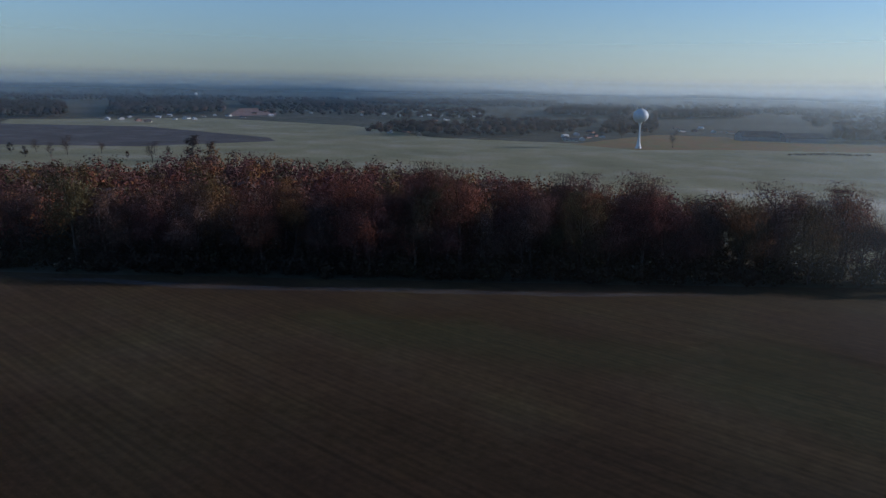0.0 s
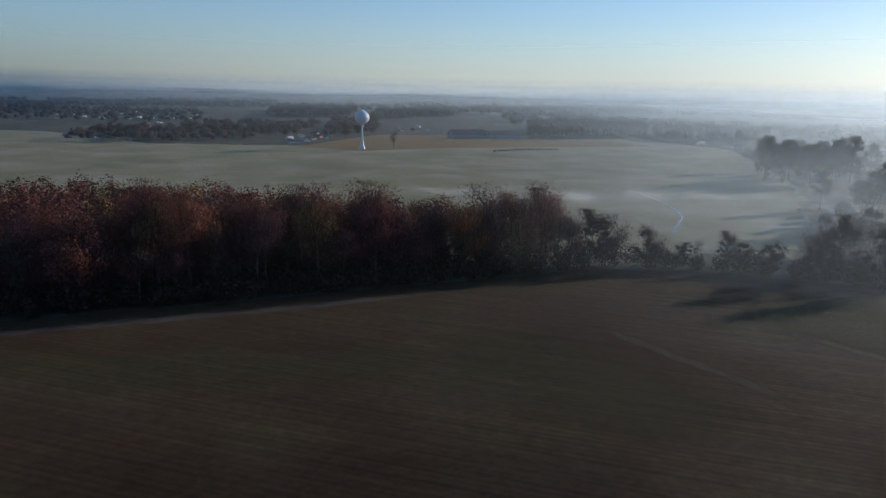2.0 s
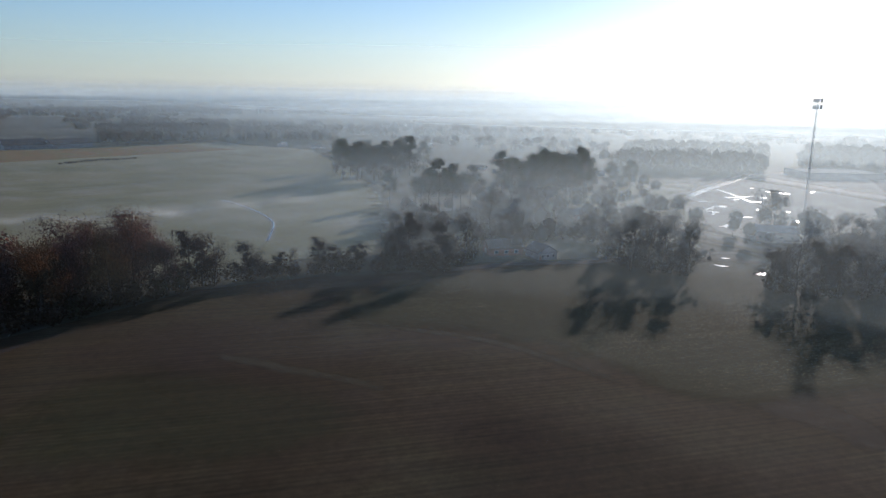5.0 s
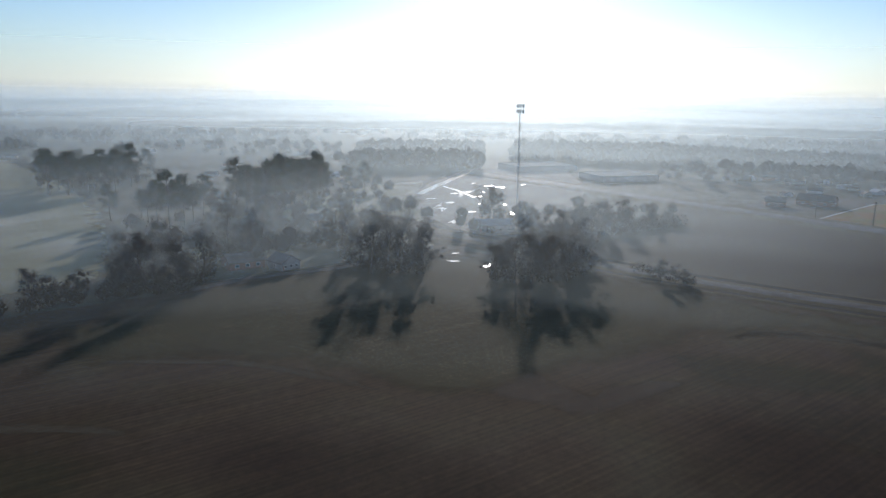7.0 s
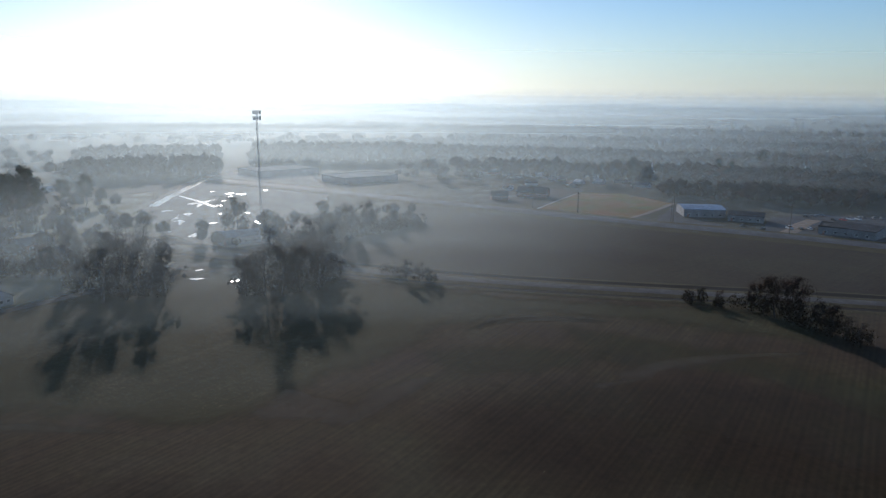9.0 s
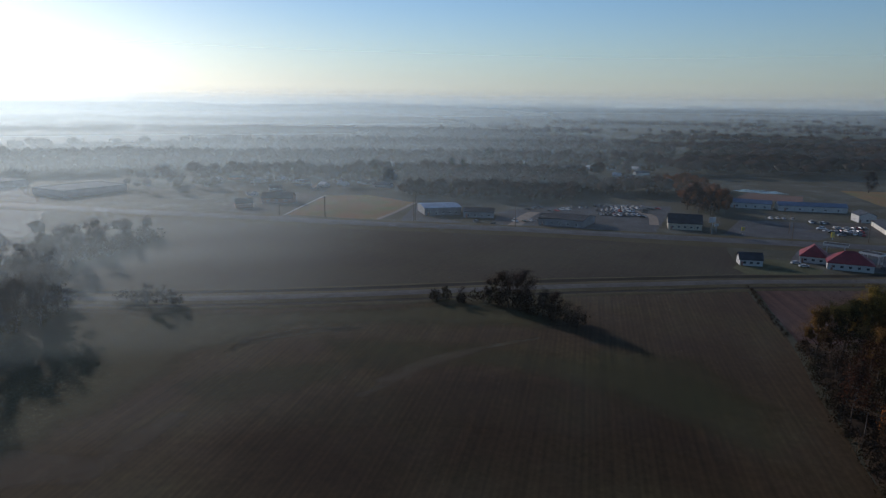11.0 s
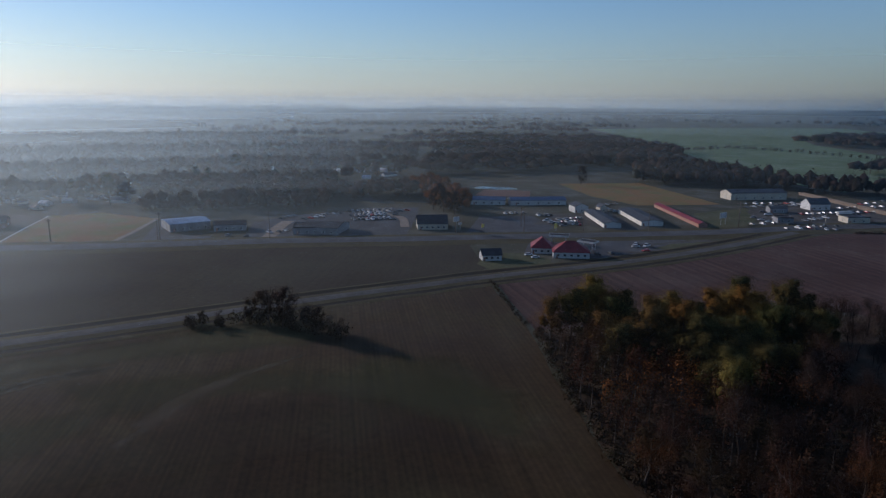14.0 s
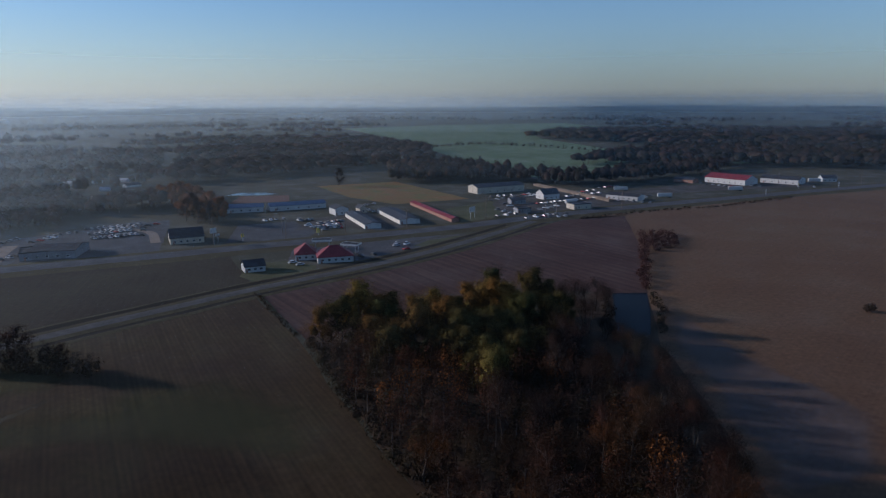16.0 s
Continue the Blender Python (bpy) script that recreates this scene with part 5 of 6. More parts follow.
def building(name, a, b, depth, h, roof="gable", rise=2.0, wall=None, top=None, label="", category="building", c=None, windows=3, door=True, over=0.5, doors_side=0, group=""):
    """A building whose near wall stands on the line a-b; it reaches depth metres away from the viewer, or as far as the corner c behind a."""
    a, b = Vector((*a, 0)), Vector((*b, 0))
    u = (b - a)
    long = max(u.length, 4.0)
    u.normalize()
    v = Vector((-u.y, u.x, 0))
    if c is not None:
        d = Vector((*c, 0)) - a
        v = d.normalized()
        u2 = Vector((v.y, -v.x, 0))
        u = u2 if u2.dot(b - a) > 0 else -u2
        depth = d.length
    elif v.dot((a + b) / 2) < 0:
        v = -v
    e = new(name)
    mid = a + u * long / 2 + v * depth / 2
    turn = Matrix((u, v, u.cross(v))).transposed().to_4x4()
    flip = u.cross(v).z < 0
    if flip:
        turn = Matrix((-u, v, (-u).cross(v))).transposed().to_4x4()
    e.matrix_basis = Matrix.Translation(mid) @ turn
    x0, x1, y0, y1 = -long / 2, long / 2, -depth / 2, depth / 2
    bm = bmesh.new()
    box(bm, x0, x1, y0, y1, 0, h)
    along_x = long >= depth
    if roof == "gable":
        if along_x:
            for x in (x0, x1):
                p = [bm.verts.new(q) for q in ((x, y0, h), (x, y1, h), (x, 0, h + rise))]
                bm.faces.new(p if x > 0 else p[::-1])
        else:
            for y in (y0, y1):
                p = [bm.verts.new(q) for q in ((x0, y, h), (x1, y, h), (0, y, h + rise))]
                bm.faces.new(p if y < 0 else p[::-1])
    part("wall", bm, wall, e)
    bm = bmesh.new()
    o, t = over, 0.22
    k = rise / (depth / 2 if along_x else long / 2)
    dz = o * k
    zt = h + rise + t
    if roof == "gable" and along_x:
        slab(bm, [(x0 - o, y0 - o, h - dz + t), (x1 + o, y0 - o, h - dz + t), (x1 + o, 0, zt), (x0 - o, 0, zt)], t)
        slab(bm, [(x1 + o, y1 + o, h - dz + t), (x0 - o, y1 + o, h - dz + t), (x0 - o, 0.003, zt), (x1 + o, 0.003, zt)], t)
    elif roof == "gable":
        slab(bm, [(x0 - o, y1 + o, h - dz + t), (x0 - o, y0 - o, h - dz + t), (0, y0 - o, zt), (0, y1 + o, zt)], t)
        slab(bm, [(x1 + o, y0 - o, h - dz + t), (x1 + o, y1 + o, h - dz + t), (0.003, y1 + o, zt), (0.003, y0 - o, zt)], t)
    elif roof == "hip":
        r = min(long, depth) / 2
        if along_x:
            p, q = (x0 + r, 0, h + rise), (x1 - r - 0.02, 0, h + rise)
        else:
            p, q = (0, y0 + r, h + rise), (0, y1 - r - 0.02, h + rise)
        c4 = [(x0 - o, y0 - o, h), (x1 + o, y0 - o, h), (x1 + o, y1 + o, h), (x0 - o, y1 + o, h)]
        vs = [bm.verts.new(s) for s in c4 + [p, q]]
        lo = [bm.verts.new((s[0], s[1], h - 0.25)) for s in c4]
        faces = ((0, 1, 5, 4), (1, 2, 5), (2, 3, 4, 5), (3, 0, 4)) if along_x else ((0, 1, 4), (1, 2, 5, 4), (2, 3, 5), (3, 0, 4, 5))
        for f in faces:
            bm.faces.new([vs[i] for i in f])
        for i in range(4):
            bm.faces.new((vs[i], lo[i], lo[(i + 1) % 4], vs[(i + 1) % 4]))
        bm.faces.new(lo[::-1])
    else:
        box(bm, x0 - 0.15, x1 + 0.15, y0 - 0.15, y1 + 0.15, h + 0.004, h + 0.2)
        for q in ((x0 - 0.15, x1 + 0.15, y0 - 0.15, y0 + 0.15), (x0 - 0.15, x1 + 0.15, y1 - 0.15, y1 + 0.15), (x0 - 0.15, x0 + 0.15, y0 + 0.15, y1 - 0.15), (x1 - 0.15, x1 + 0.15, y0 + 0.15, y1 - 0.15)):
            box(bm, *q, h + 0.204, h + 0.7)
    part("roof", bm, top, e)
    if windows:
        for i in range(windows):
            window(e, x0 + long * (i + 0.7) / (windows + 0.4), y0, 1.0, min(1.6, long / windows * 0.5), min(1.3, h - 1.6), "x", -1)
        for sx, sd in ((x0, -1), (x1, 1)):
            window(e, sx, 0, 1.0, 1.3, min(1.3, h - 1.6), "y", sd)
    if door:
        bm = bmesh.new()
        box(bm, x0 + long * 0.1 - 0.5, x0 + long * 0.1 + 0.5, y0 - 0.08, y0 - 0.002, 0, 2.1)
        part("door", bm, m_door, e)
    for sx in ((x0, -1), (x1, 1)) if doors_side else ():
        for i in range(doors_side):
            bm = bmesh.new()
            y = y0 + depth * (i + 0.5) / doors_side
            w = depth / doors_side * 0.36
            box(bm, min(sx[0], sx[0] + 0.06 * sx[1]), max(sx[0], sx[0] + 0.06 * sx[1]), y - w, y + w, 0, h * 0.8)
            part("shutter_door", bm, m_shutter, e)
    return tagged(e, label, category, group)


B = building
B("small_house", (216.3, -286.1), (209.5, -294.0), 9, 3.2, "gable", 2.6, m_white, m_greyroof, "small white house with a grey gable roof on a lawn", "house")
B("restaurant", (192.9, -318.4), (177.5, -330.2), 15, 3.4, "hip", 5.0, m_white, m_redroof, "low white roadside building with a red hip roof", windows=5)
B("restaurant_wing", (208.3, -319.8), (198.7, -326.5), 15, 3.4, "hip", 5.0, m_white, m_redroof, "white wing with its own red hip roof", windows=3)
B("store", (305.4, -329.3), (291.8, -343.9), 18, 4.0, "gable", 4.5, m_cream, m_greyroof, "roadside store with a cream gable end and dark roof", windows=5)
B("workshop", (350.1, -268.4), (329.3, -281.0), 24, 4.5, "gable", 2.0, m_greywall, m_greyroof, "long grey workshop beside the highway", windows=4)
B("long_shed", (354.5, -443.4), (332.4, -460.9), 13, 4.0, "gable", 2.0, m_white, m_blueroof, "long low shed with a blue metal roof", windows=4)
B("long_shed", (327.7, -462.7), (296.7, -496.9), 13, 4.0, "gable", 2.0, m_white, m_blueroof, "long low shed with a blue metal roof", windows=5)
B("white_shed", (268.1, -464.0), (261.4, -472.3), 14, 5.0, "gable", 2.2, m_white, m_metalroof, "small white metal shed with a gable", windows=1)
B("white_shed", (255.8, -480.4), (252.1, -484.8), 9, 4.0, "gable", 2.2, m_cream, m_metalroof, "small cream metal shed with a gable", windows=1)
B("storage_building", (218.9, -420.2), (208.9, -426.3), 30, 3.2, "gable", 1.2, m_white, m_metalroof, "long storage building with a row of shutter doors", c=(258.4, -461.9), windows=0, doors_side=9)
B("storage_building", (204.0, -445.1), (192.3, -454.5), 30, 3.2, "gable", 1.2, m_white, m_metalroof, "long storage building with a row of shutter doors", c=(244.2, -487.8), windows=0, doors_side=10)
B("open_shed", (173.1, -466.9), (171.4, -472.7), 30, 2.6, "gable", 1.0, m_brick, m_redroof, "very long narrow shed with a red roof", c=(237.8, -536.0), windows=0, door=False)
B("warehouse", (207.4, -621.8), (173.2, -661.5), 18, 6.0, "gable", 2.5, m_cream, m_metalroof, "long pale metal warehouse", windows=6)
B("farm_house", (139.6, -605.8), (128.1, -617.9), 13, 5.0, "gable", 4.0, m_white, m_metalroof, "white two-storey house among parked vehicles", "house")
B("garage", (139.4, -524.0), (130.7, -530.3), 10, 3.6, "flat", 0, m_greywall, m_greyroof, "flat grey garage among parked vehicles", windows=2)
B("garage", (102.2, -556.5), (90.6, -567.3), 12, 4.2, "flat", 0, m_cream, m_metalroof, "pale flat-roofed garage beside a gravel yard", windows=2)
B("garage", (158.4, -569.2), (148.0, -576.6), 10, 3.6, "gable", 1.5, m_greywall, m_metalroof, "grey garage with a metal roof", windows=2)
B("shop", (89.3, -632.2), (60.7, -623.6), 15, 4.0, "gable", 1.6, m_white, m_greyroof, "long white shop with a dark roof", windows=6)
B("board_fence", (83.1, -611.6), (81.7, -612.1), 30, 1.7, "flat", 0, m_wood, m_wood, "long brown board fence", "fence", c=(175.2, -705.5), windows=0, door=False)
B("farm_store", (11.8, -803.4), (-27.7, -779.5), 24, 5.5, "gable", 4.0, m_white, m_redroof, "large white farm store with a red metal roof", windows=7)
B("red_shed", (42.9, -792.1), (22.9, -782.5), 12, 3.5, "gable", 1.6, m_brick, m_metalroof, "low red shed with a pale roof", windows=2)
B("machine_hall", (-43.3, -817.7), (-78.4, -803.2), 22, 5.0, "gable", 2.6, m_white, m_greyroof, "white hall with a dark roof", windows=5)
B("farm_house", (-105.1, -845.8), (-119.6, -851.0), 10, 4.0, "gable", 2.8, m_white, m_metalroof, "white house by the highway", "house")
B("barn", (351.8, -777.5), (329.9, -800.1), 16, 6.0, "gable", 3.5, m_greywall, m_metalroof, "grey barn at the wood edge", "barn", windows=0)
B("blue_roof_shop", (413.7, -213.7), (407.5, -238.5), 24, 5.0, "gable", 1.2, m_greywall, m_brightblue, "low shop with a wide blue metal roof", windows=5)
B("office", (396.5, -234.3), (385.4, -251.2), 14, 4.0, "gable", 1.8, m_greywall, m_greyroof, "low dark office beside the highway", windows=4)
B("office", (350.8, -262.9), (333.4, -283.7), 18, 4.2, "flat", 0, m_greywall, m_greyroof, "flat dark office beside the highway", windows=5)
B("brick_house", (498.6, -105.0), (496.9, -117.0), 12, 3.4, "gable", 2.8, m_brick, m_greyroof, "brick house beside the gravel lot", "house")
B("brick_house", (517.4, -127.9), (506.8, -148.2), 14, 3.6, "gable", 3.5, m_brick, m_greyroof, "long brick house with a dark roof", "house")
B("lane_house", (239.7, 120.2), (247.1, 115.9), 10, 3.2, "gable", 2.6, m_greywall, m_metalroof, "grey house among trees by the lane", "house")
B("lane_house", (234.2, 139.7), (244.8, 130.1), 11, 3.2, "gable", 2.6, m_brick, m_brownroof, "brick house among trees by the lane", "house")
B("lane_house", (331.7, 152.6), (344.0, 143.6), 11, 3.2, "gable", 2.6, m_brick, m_metalroof, "brick house with a pale roof among trees", "house")
B("lane_house", (455.6, 239.1), (469.0, 229.6), 11, 3.2, "gable", 2.6, m_white, m_metalroof, "white house behind the pines", "house")
B("factory", (664.0, 83.4), (701.9, 31.0), 45, 5, "flat", 0, m_greywall, m_matroof, "long low factory with a pale flat roof", windows=8)
B("factory", (601.8, 3.8), (632.4, -43.4), 40, 5, "flat", 0, m_greywall, m_matroof, "long low factory with a pale flat roof", windows=8)
B("depot", (342.8, 62.0), (351.7, 43.5), 13, 4.2, "gable", 2.0, m_greywall, m_blueroof, "depot with a blue metal roof by the puddles", windows=4)
B("barn", (345.3, 821.0), (391.9, 821.1), 24, 5, "gable", 6.0, m_greywall, m_greyroof, "dark barn with a sunlit roof slope", "barn", windows=0)
B("barn", (390.7, 810.5), (438.1, 810.4), 24, 5, "gable", 5.0, m_greywall, m_greyroof, "dark barn beyond the frosted field", "barn", windows=0)


# houses of the villages: one of each look, then copies
def plain_house(wall, roof, label, long=13, depth=9, rise=2.6):
    return B("village_house", (0, 100), (long, 100), depth, 3.0, "gable", rise, wall, roof, label, "house", windows=3, group="village houses")


homes = [plain_house(m_frame, m_paleroof, "small white village house with a pale roof"), plain_house(m_white, m_greyroof, "small white village house with a grey roof", 15),
         plain_house(m_brick, m_greyroof, "brick village house with a grey roof", 16, 10), plain_house(m_cream, m_brownroof, "cream village house with a brown roof"),
         plain_house(m_frame, m_metalroof, "long white barn with a pale roof", 24, 10, 3)]
north = [(-491.6, 1029.0), (-482.0, 1053.1), (-439.8, 1013.5), (-415.3, 987.8), (-405.5, 1108.6), (-387.5, 1095.3), (-379.7, 1242.0), (-338.9, 1185.4), (-327.0, 1422.7), (-313.5, 1583.9), (-278.4, 1854.4), (-330.5, 1816.9), (-138.3, 1955.3), (-102.3, 1865.8), (-48.1, 1379.2), (-33.2, 1447.9), (-18.1, 1213.5), (1.3, 1244.9), (29.5, 1417.4), (58.3, 1431.6), (136.2, 766.3), (150.9, 778.9), (178.8, 853.8), (189.7, 925.0), (-66.5, 846.5), (-47.8, 875.4), (-30.1, 814.5), (-163.5, 1380.8), (-159.4, 1555.0), (-466.6, 1198.2), (-313.6, 1275.3), (-368.4, 1366.1), (-372.4, 1468.3), (-349.4, 1604.6), (-275.8, 1451.5), (-274.4, 1652.6), (-226.1, 1683.7), (-186.9, 1578.3), (-126.8, 1464.5), (-92.5, 1386.7), (-70.6, 1647.2), (-48.6, 1797.5), (-10.0, 1428.2), (14.9, 1697.9), (56.1, 1722.3), (76.4, 1574.0), (85.8, 1415.2), (141.1, 832.9), (161.3, 870.2), (184.9, 835.1), (-503.6, 1130.5), (-457.9, 1129.0), (-413.7, 1083.6), (-410.2, 1200.6), (-408.5, 1254.7)] + [(332.4, 995.9), (356.0, 1012.4), (372.4, 983.4), (389.5, 969.7), (344.2, 1059.5), (395.9, 1098.3), (165.1, 820.8), (134.9, 783.0)]
east = [(618.6, 686.7), (621.8, 628.9), (593.4, 277.5), (568.2, 233.5), (537.0, 334.9), (625.8, 370.0), (746.9, 546.5), (966.6, 522.8)] + [(579.7, -190.4), (599.4, -222.8), (597.9, -254.1), (575.3, -276.0), (671.4, -266.0), (698.4, -313.5), (727.6, -371.9), (633.3, -190.6), (589.6, -157.7), (562.9, -131.6), (725.3, -443.9), (723.4, -503.7), (755.7, -583.0), (720.7, -584.8), (837.8, -448.8), (798.9, -363.9), (800.7, -287.0), (759.2, -213.5)]
town = [(676.2, -124.6), (685.4, -143.4), (650.2, -157.0), (655.6, -180.6), (621.0, -193.2), (598.2, -204.1), (639.6, -233.1), (604.2, -244.8), (573.7, -252.0), (787.1, -175.1), (801.4, -210.2), (749.8, -222.7), (830.6, -296.3), (778.8, -308.8), (722.9, -311.0), (752.3, -343.2), (971.2, -235.7), (991.0, -280.8), (1045.6, -207.5), (1037.7, -331.2), (1065.7, -405.3), (738.7, -545.2), (763.3, -586.9), (716.5, -574.7), (642.6, -542.2), (626.0, -563.9), (676.2, -628.3), (609.3, -585.8), (565.6, -553.5), (563.0, -516.6), (589.6, -482.3), (667.3, -509.9), (782.4, -679.8), (757.5, -713.8), (866.3, -681.7), (1042.8, -522.2), (1064.2, -637.8)]
k = 0
for group_of, spots in (("north", north), ("east", east), ("town", town)):
    for i, (x, y) in enumerate(spots):
        w = int(rng.integers(5)) if i % 3 else 4 if group_of == "north" and i < 12 else 0
        m = pose(x, y, 0, 0, 0, rng.choice([10, 35, 100, 125, 80]) + rng.uniform(-8, 8)) @ Matrix.Scale(0.78 if group_of == "north" else 0.9, 4)
        if k < len(homes):
            homes[k].matrix_basis = m
        else:
            copy_thing(homes[w], m)
        k += 1
B_TOWN = [(673.2, -100.1), (547.7, -255.3), (574.8, -411.9), (545.8, -579.1), (870.3, -915.1), (1467.6, -847.6), (1695.6, -258.8)]
woodland("rust_trees", scatter([(493.9, -511.8), (347.5, -395.9), (318.9, -396.7), (364.9, -458.3), (497.0, -557.2)], 8.5), 11, 3.6, 150, 0.8, foliage("russet_leaves", [(0.0, (0.13, 0.055, 0.028)), (0.6, (0.17, 0.07, 0.032)), (1.0, (0.1, 0.06, 0.035))], "tint", 0.2, 0.15), "rust-brown trees behind the roadside store", 0.6, 1.2, body=True)
woodland("town_trees", [p for p in scatter(B_TOWN, 15, 0.9) if rng.random() < 0.8 and min(math.hypot(p[0] - q[0] * s, p[1] - q[1] * s) for q in town for s in (1.0, 0.972)) > 10], 14, 5.5, 34, 1.6, m_far, "bare and evergreen trees between the town houses", 0.6, 1.3, body=True)
woodland("town_trees", scatter([(682.1, 756.9), (809.3, 744.5), (632.2, 237.9), (664.1, 205.4), (1186.3, 560.5), (1207.8, 977.4), (827.9, 946.6)], 30), 14, 6, 40, 1.7, m_far, "hazy trees behind the pines", 0.6, 1.3, body=True)
woodland("town_trees", scatter([(587.4, -38.6), (616.6, -143.4), (609.2, -302.5), (565.0, -478.4), (791.8, -662.0), (1090.7, -629.4), (1010.6, -229.9), (845.3, -53.7)], 26), 13, 5.5, 40, 1.7, m_far, "hazy trees between the eastern houses", 0.6, 1.3, body=True)
woodland("town_trees", scatter([(-338.0, 1291.0), (-153.9, 1299.4), (59.8, 1224.4), (101.2, 1794.7), (-222.9, 2019.2), (-440.4, 1737.7)], 34), 12, 6, 80, 1.8, m_far, "trees between the northern village houses", 0.6, 1.3, body=True)


# ---- vehicles ----
m_tyre = paint("tyre_rubber", (0.02, 0.02, 0.02), 0.9, spread=0.1)


def car(colour, name="car", label="", long=4.7, tall=1.45):
    e = new(name)
    bm = bmesh.new()
    prof = [(-0.5, 0.3), (-0.49, 0.62), (-0.28, 0.72), (0.3, 0.72), (0.48, 0.66), (0.5, 0.3)]
    for sgn in (-1, 1):
        for x, z in prof:
            bm.verts.new((x * long, sgn * 0.88, z * tall / 1.1))
    bm.verts.ensure_lookup_table()
    k = len(prof)
    bm.faces.new(bm.verts[:k])
    bm.faces.new(bm.verts[k:][::-1])
    for i in range(k):
        j = (i + 1) % k
        bm.faces.new((bm.verts[i], bm.verts[k + i], bm.verts[k + j], bm.verts[j]))
    bmesh.ops.recalc_face_normals(bm, faces=bm.faces[:])
    part("body", bm, colour, e)
    bm = bmesh.new()
    low = [(-0.3, -0.8), (0.36, -0.8), (0.36, 0.8), (-0.3, 0.8)]
    top = [(-0.14, -0.66), (0.26, -0.66), (0.26, 0.66), (-0.14, 0.66)]
    vs = [bm.verts.new((x * long, y, 0.72 * tall / 1.1 + 0.003)) for x, y in low] + [bm.verts.new((x * long, y, tall)) for x, y in top]
    for i in range(4):
        bm.faces.new((vs[i], vs[(i + 1) % 4], vs[4 + (i + 1) % 4], vs[4 + i]))
    part("window", bm, m_glass, e)
    bm = bmesh.new()
    box(bm, -0.15 * long, 0.27 * long, -0.68, 0.68, tall + 0.002, tall + 0.05)
    part("roof", bm, colour, e)
    for x in (-0.31, 0.31):
        for y in (-0.8, 0.8):
            bm = bmesh.new()
            bmesh.ops.create_cone(bm, cap_ends=True, segments=12, radius1=0.33, radius2=0.33, depth=0.22, matrix=Matrix.Translation((x * long, y, 0.33)) @ pose(0, 0, 0, 90))
            part("wheel", bm, m_tyre, e)
    return tagged(e, label, "car", "parked cars")


def coat(name, c):
    return paint(name, c, 0.45, 0.0, spread=0.04, spec=0.3)


cars = [car(coat("white_paint", (0.5, 0.5, 0.5)), label="white car parked beside the businesses"), car(coat("silver_paint", (0.22, 0.225, 0.235)), label="silver car parked beside the businesses"),
        car(coat("dark_paint", (0.04, 0.045, 0.05)), label="dark car parked beside the businesses"), car(coat("red_paint", (0.4, 0.03, 0.03)), label="red car parked beside the businesses"),
        car(coat("van_paint", (0.5, 0.51, 0.52)), "van", "white van parked beside the businesses", 5.6, 2.2)]
LOTS = [
    ((252.7, -412.1), (244.9, -429.6), 9), ((259.5, -426.6), (250.8, -442.8), 8), ((279.7, -431.9), (273.8, -439.4), 5), ((161.0, -613.7), (155.3, -632.4), 4), ((163.8, -567.1), (130.5, -521.4), 5), ((138.2, -576.7), (119.4, -601.8), 7), ((128.1, -546.8), (119.5, -569.8), 4), ((115.6, -524.1), (104.6, -534.1), 3), ((180.6, -582.9), (175.6, -600.3), 3),
    ((124.3, -631.3), (101.0, -665.4), 6), ((14.9, -779.9), (-21.1, -761.8), 7), ((76.3, -621.6), (49.6, -616.8), 5), ((364.6, -326.0), (355.6, -346.0), 8), ((376.2, -338.2), (367.8, -356.9), 8), ((385.1, -359.6), (380.7, -378.3), 4), ((160.0, -534.9), (144.4, -522.2), 3), ((206.1, -314.8), (200.1, -311.3), 2), ((177.0, -382.0), (169.0, -381.3), 2), ((-63.3, -787.3), (-91.5, -787.5), 3),
    ((383.6, -348.6), (376.9, -369.9), 7), ((358.1, -332.5), (352.0, -347.4), 6), ((345.4, -345.6), (370.6, -377.2), 3), ((364.3, -295.9), (367.0, -284.5), 3), ((303.2, -423.0), (295.9, -433.8), 4), ((262.0, -415.8), (242.6, -406.6), 5), ((247.2, -414.2), (235.7, -418.5), 6), ((272.0, -512.9), (269.2, -527.9), 4), ((258.7, -498.0), (247.2, -489.7), 3), ((170.6, -610.1), (162.4, -638.4), 5), ((115.6, -607.0), (99.7, -628.4), 5), ((116.4, -509.6), (101.7, -520.7), 4),
    ((126.9, -500.2), (110.9, -523.0), 4), ((62.0, -642.4), (54.2, -661.4), 3), ((149.8, -502.7), (140.8, -517.6), 3), ((-34.0, -776.6), (-41.8, -774.4), 2), ((163.4, -369.2), (174.0, -375.8), 2), ((178.9, -341.9), (175.0, -348.1), 2), ((107.7, -704.7), (94.8, -729.6), 4), ((187.5, -603.9), (173.9, -621.3), 4), ((121.8, -662.2), (109.8, -684.8), 4),
    ((397.9, -347.9), (384.2, -373.9), 8), ((381.4, -336.7), (369.5, -360.0), 8), ((366.2, -326.3), (355.7, -347.0), 7), ((398.5, -329.0), (394.8, -338.0), 3), ((406.6, -293.4), (410.1, -306.1), 3), ((392.1, -302.9), (392.6, -318.9), 4), ((366.1, -368.5), (368.8, -383.4), 3),
    ((365.1, -255.4), (362.7, -271.6), 4), ((376.1, -232.6), (365.8, -238.7), 2), ((356.0, -290.0), (361.2, -309.1), 4),
]
k = 0
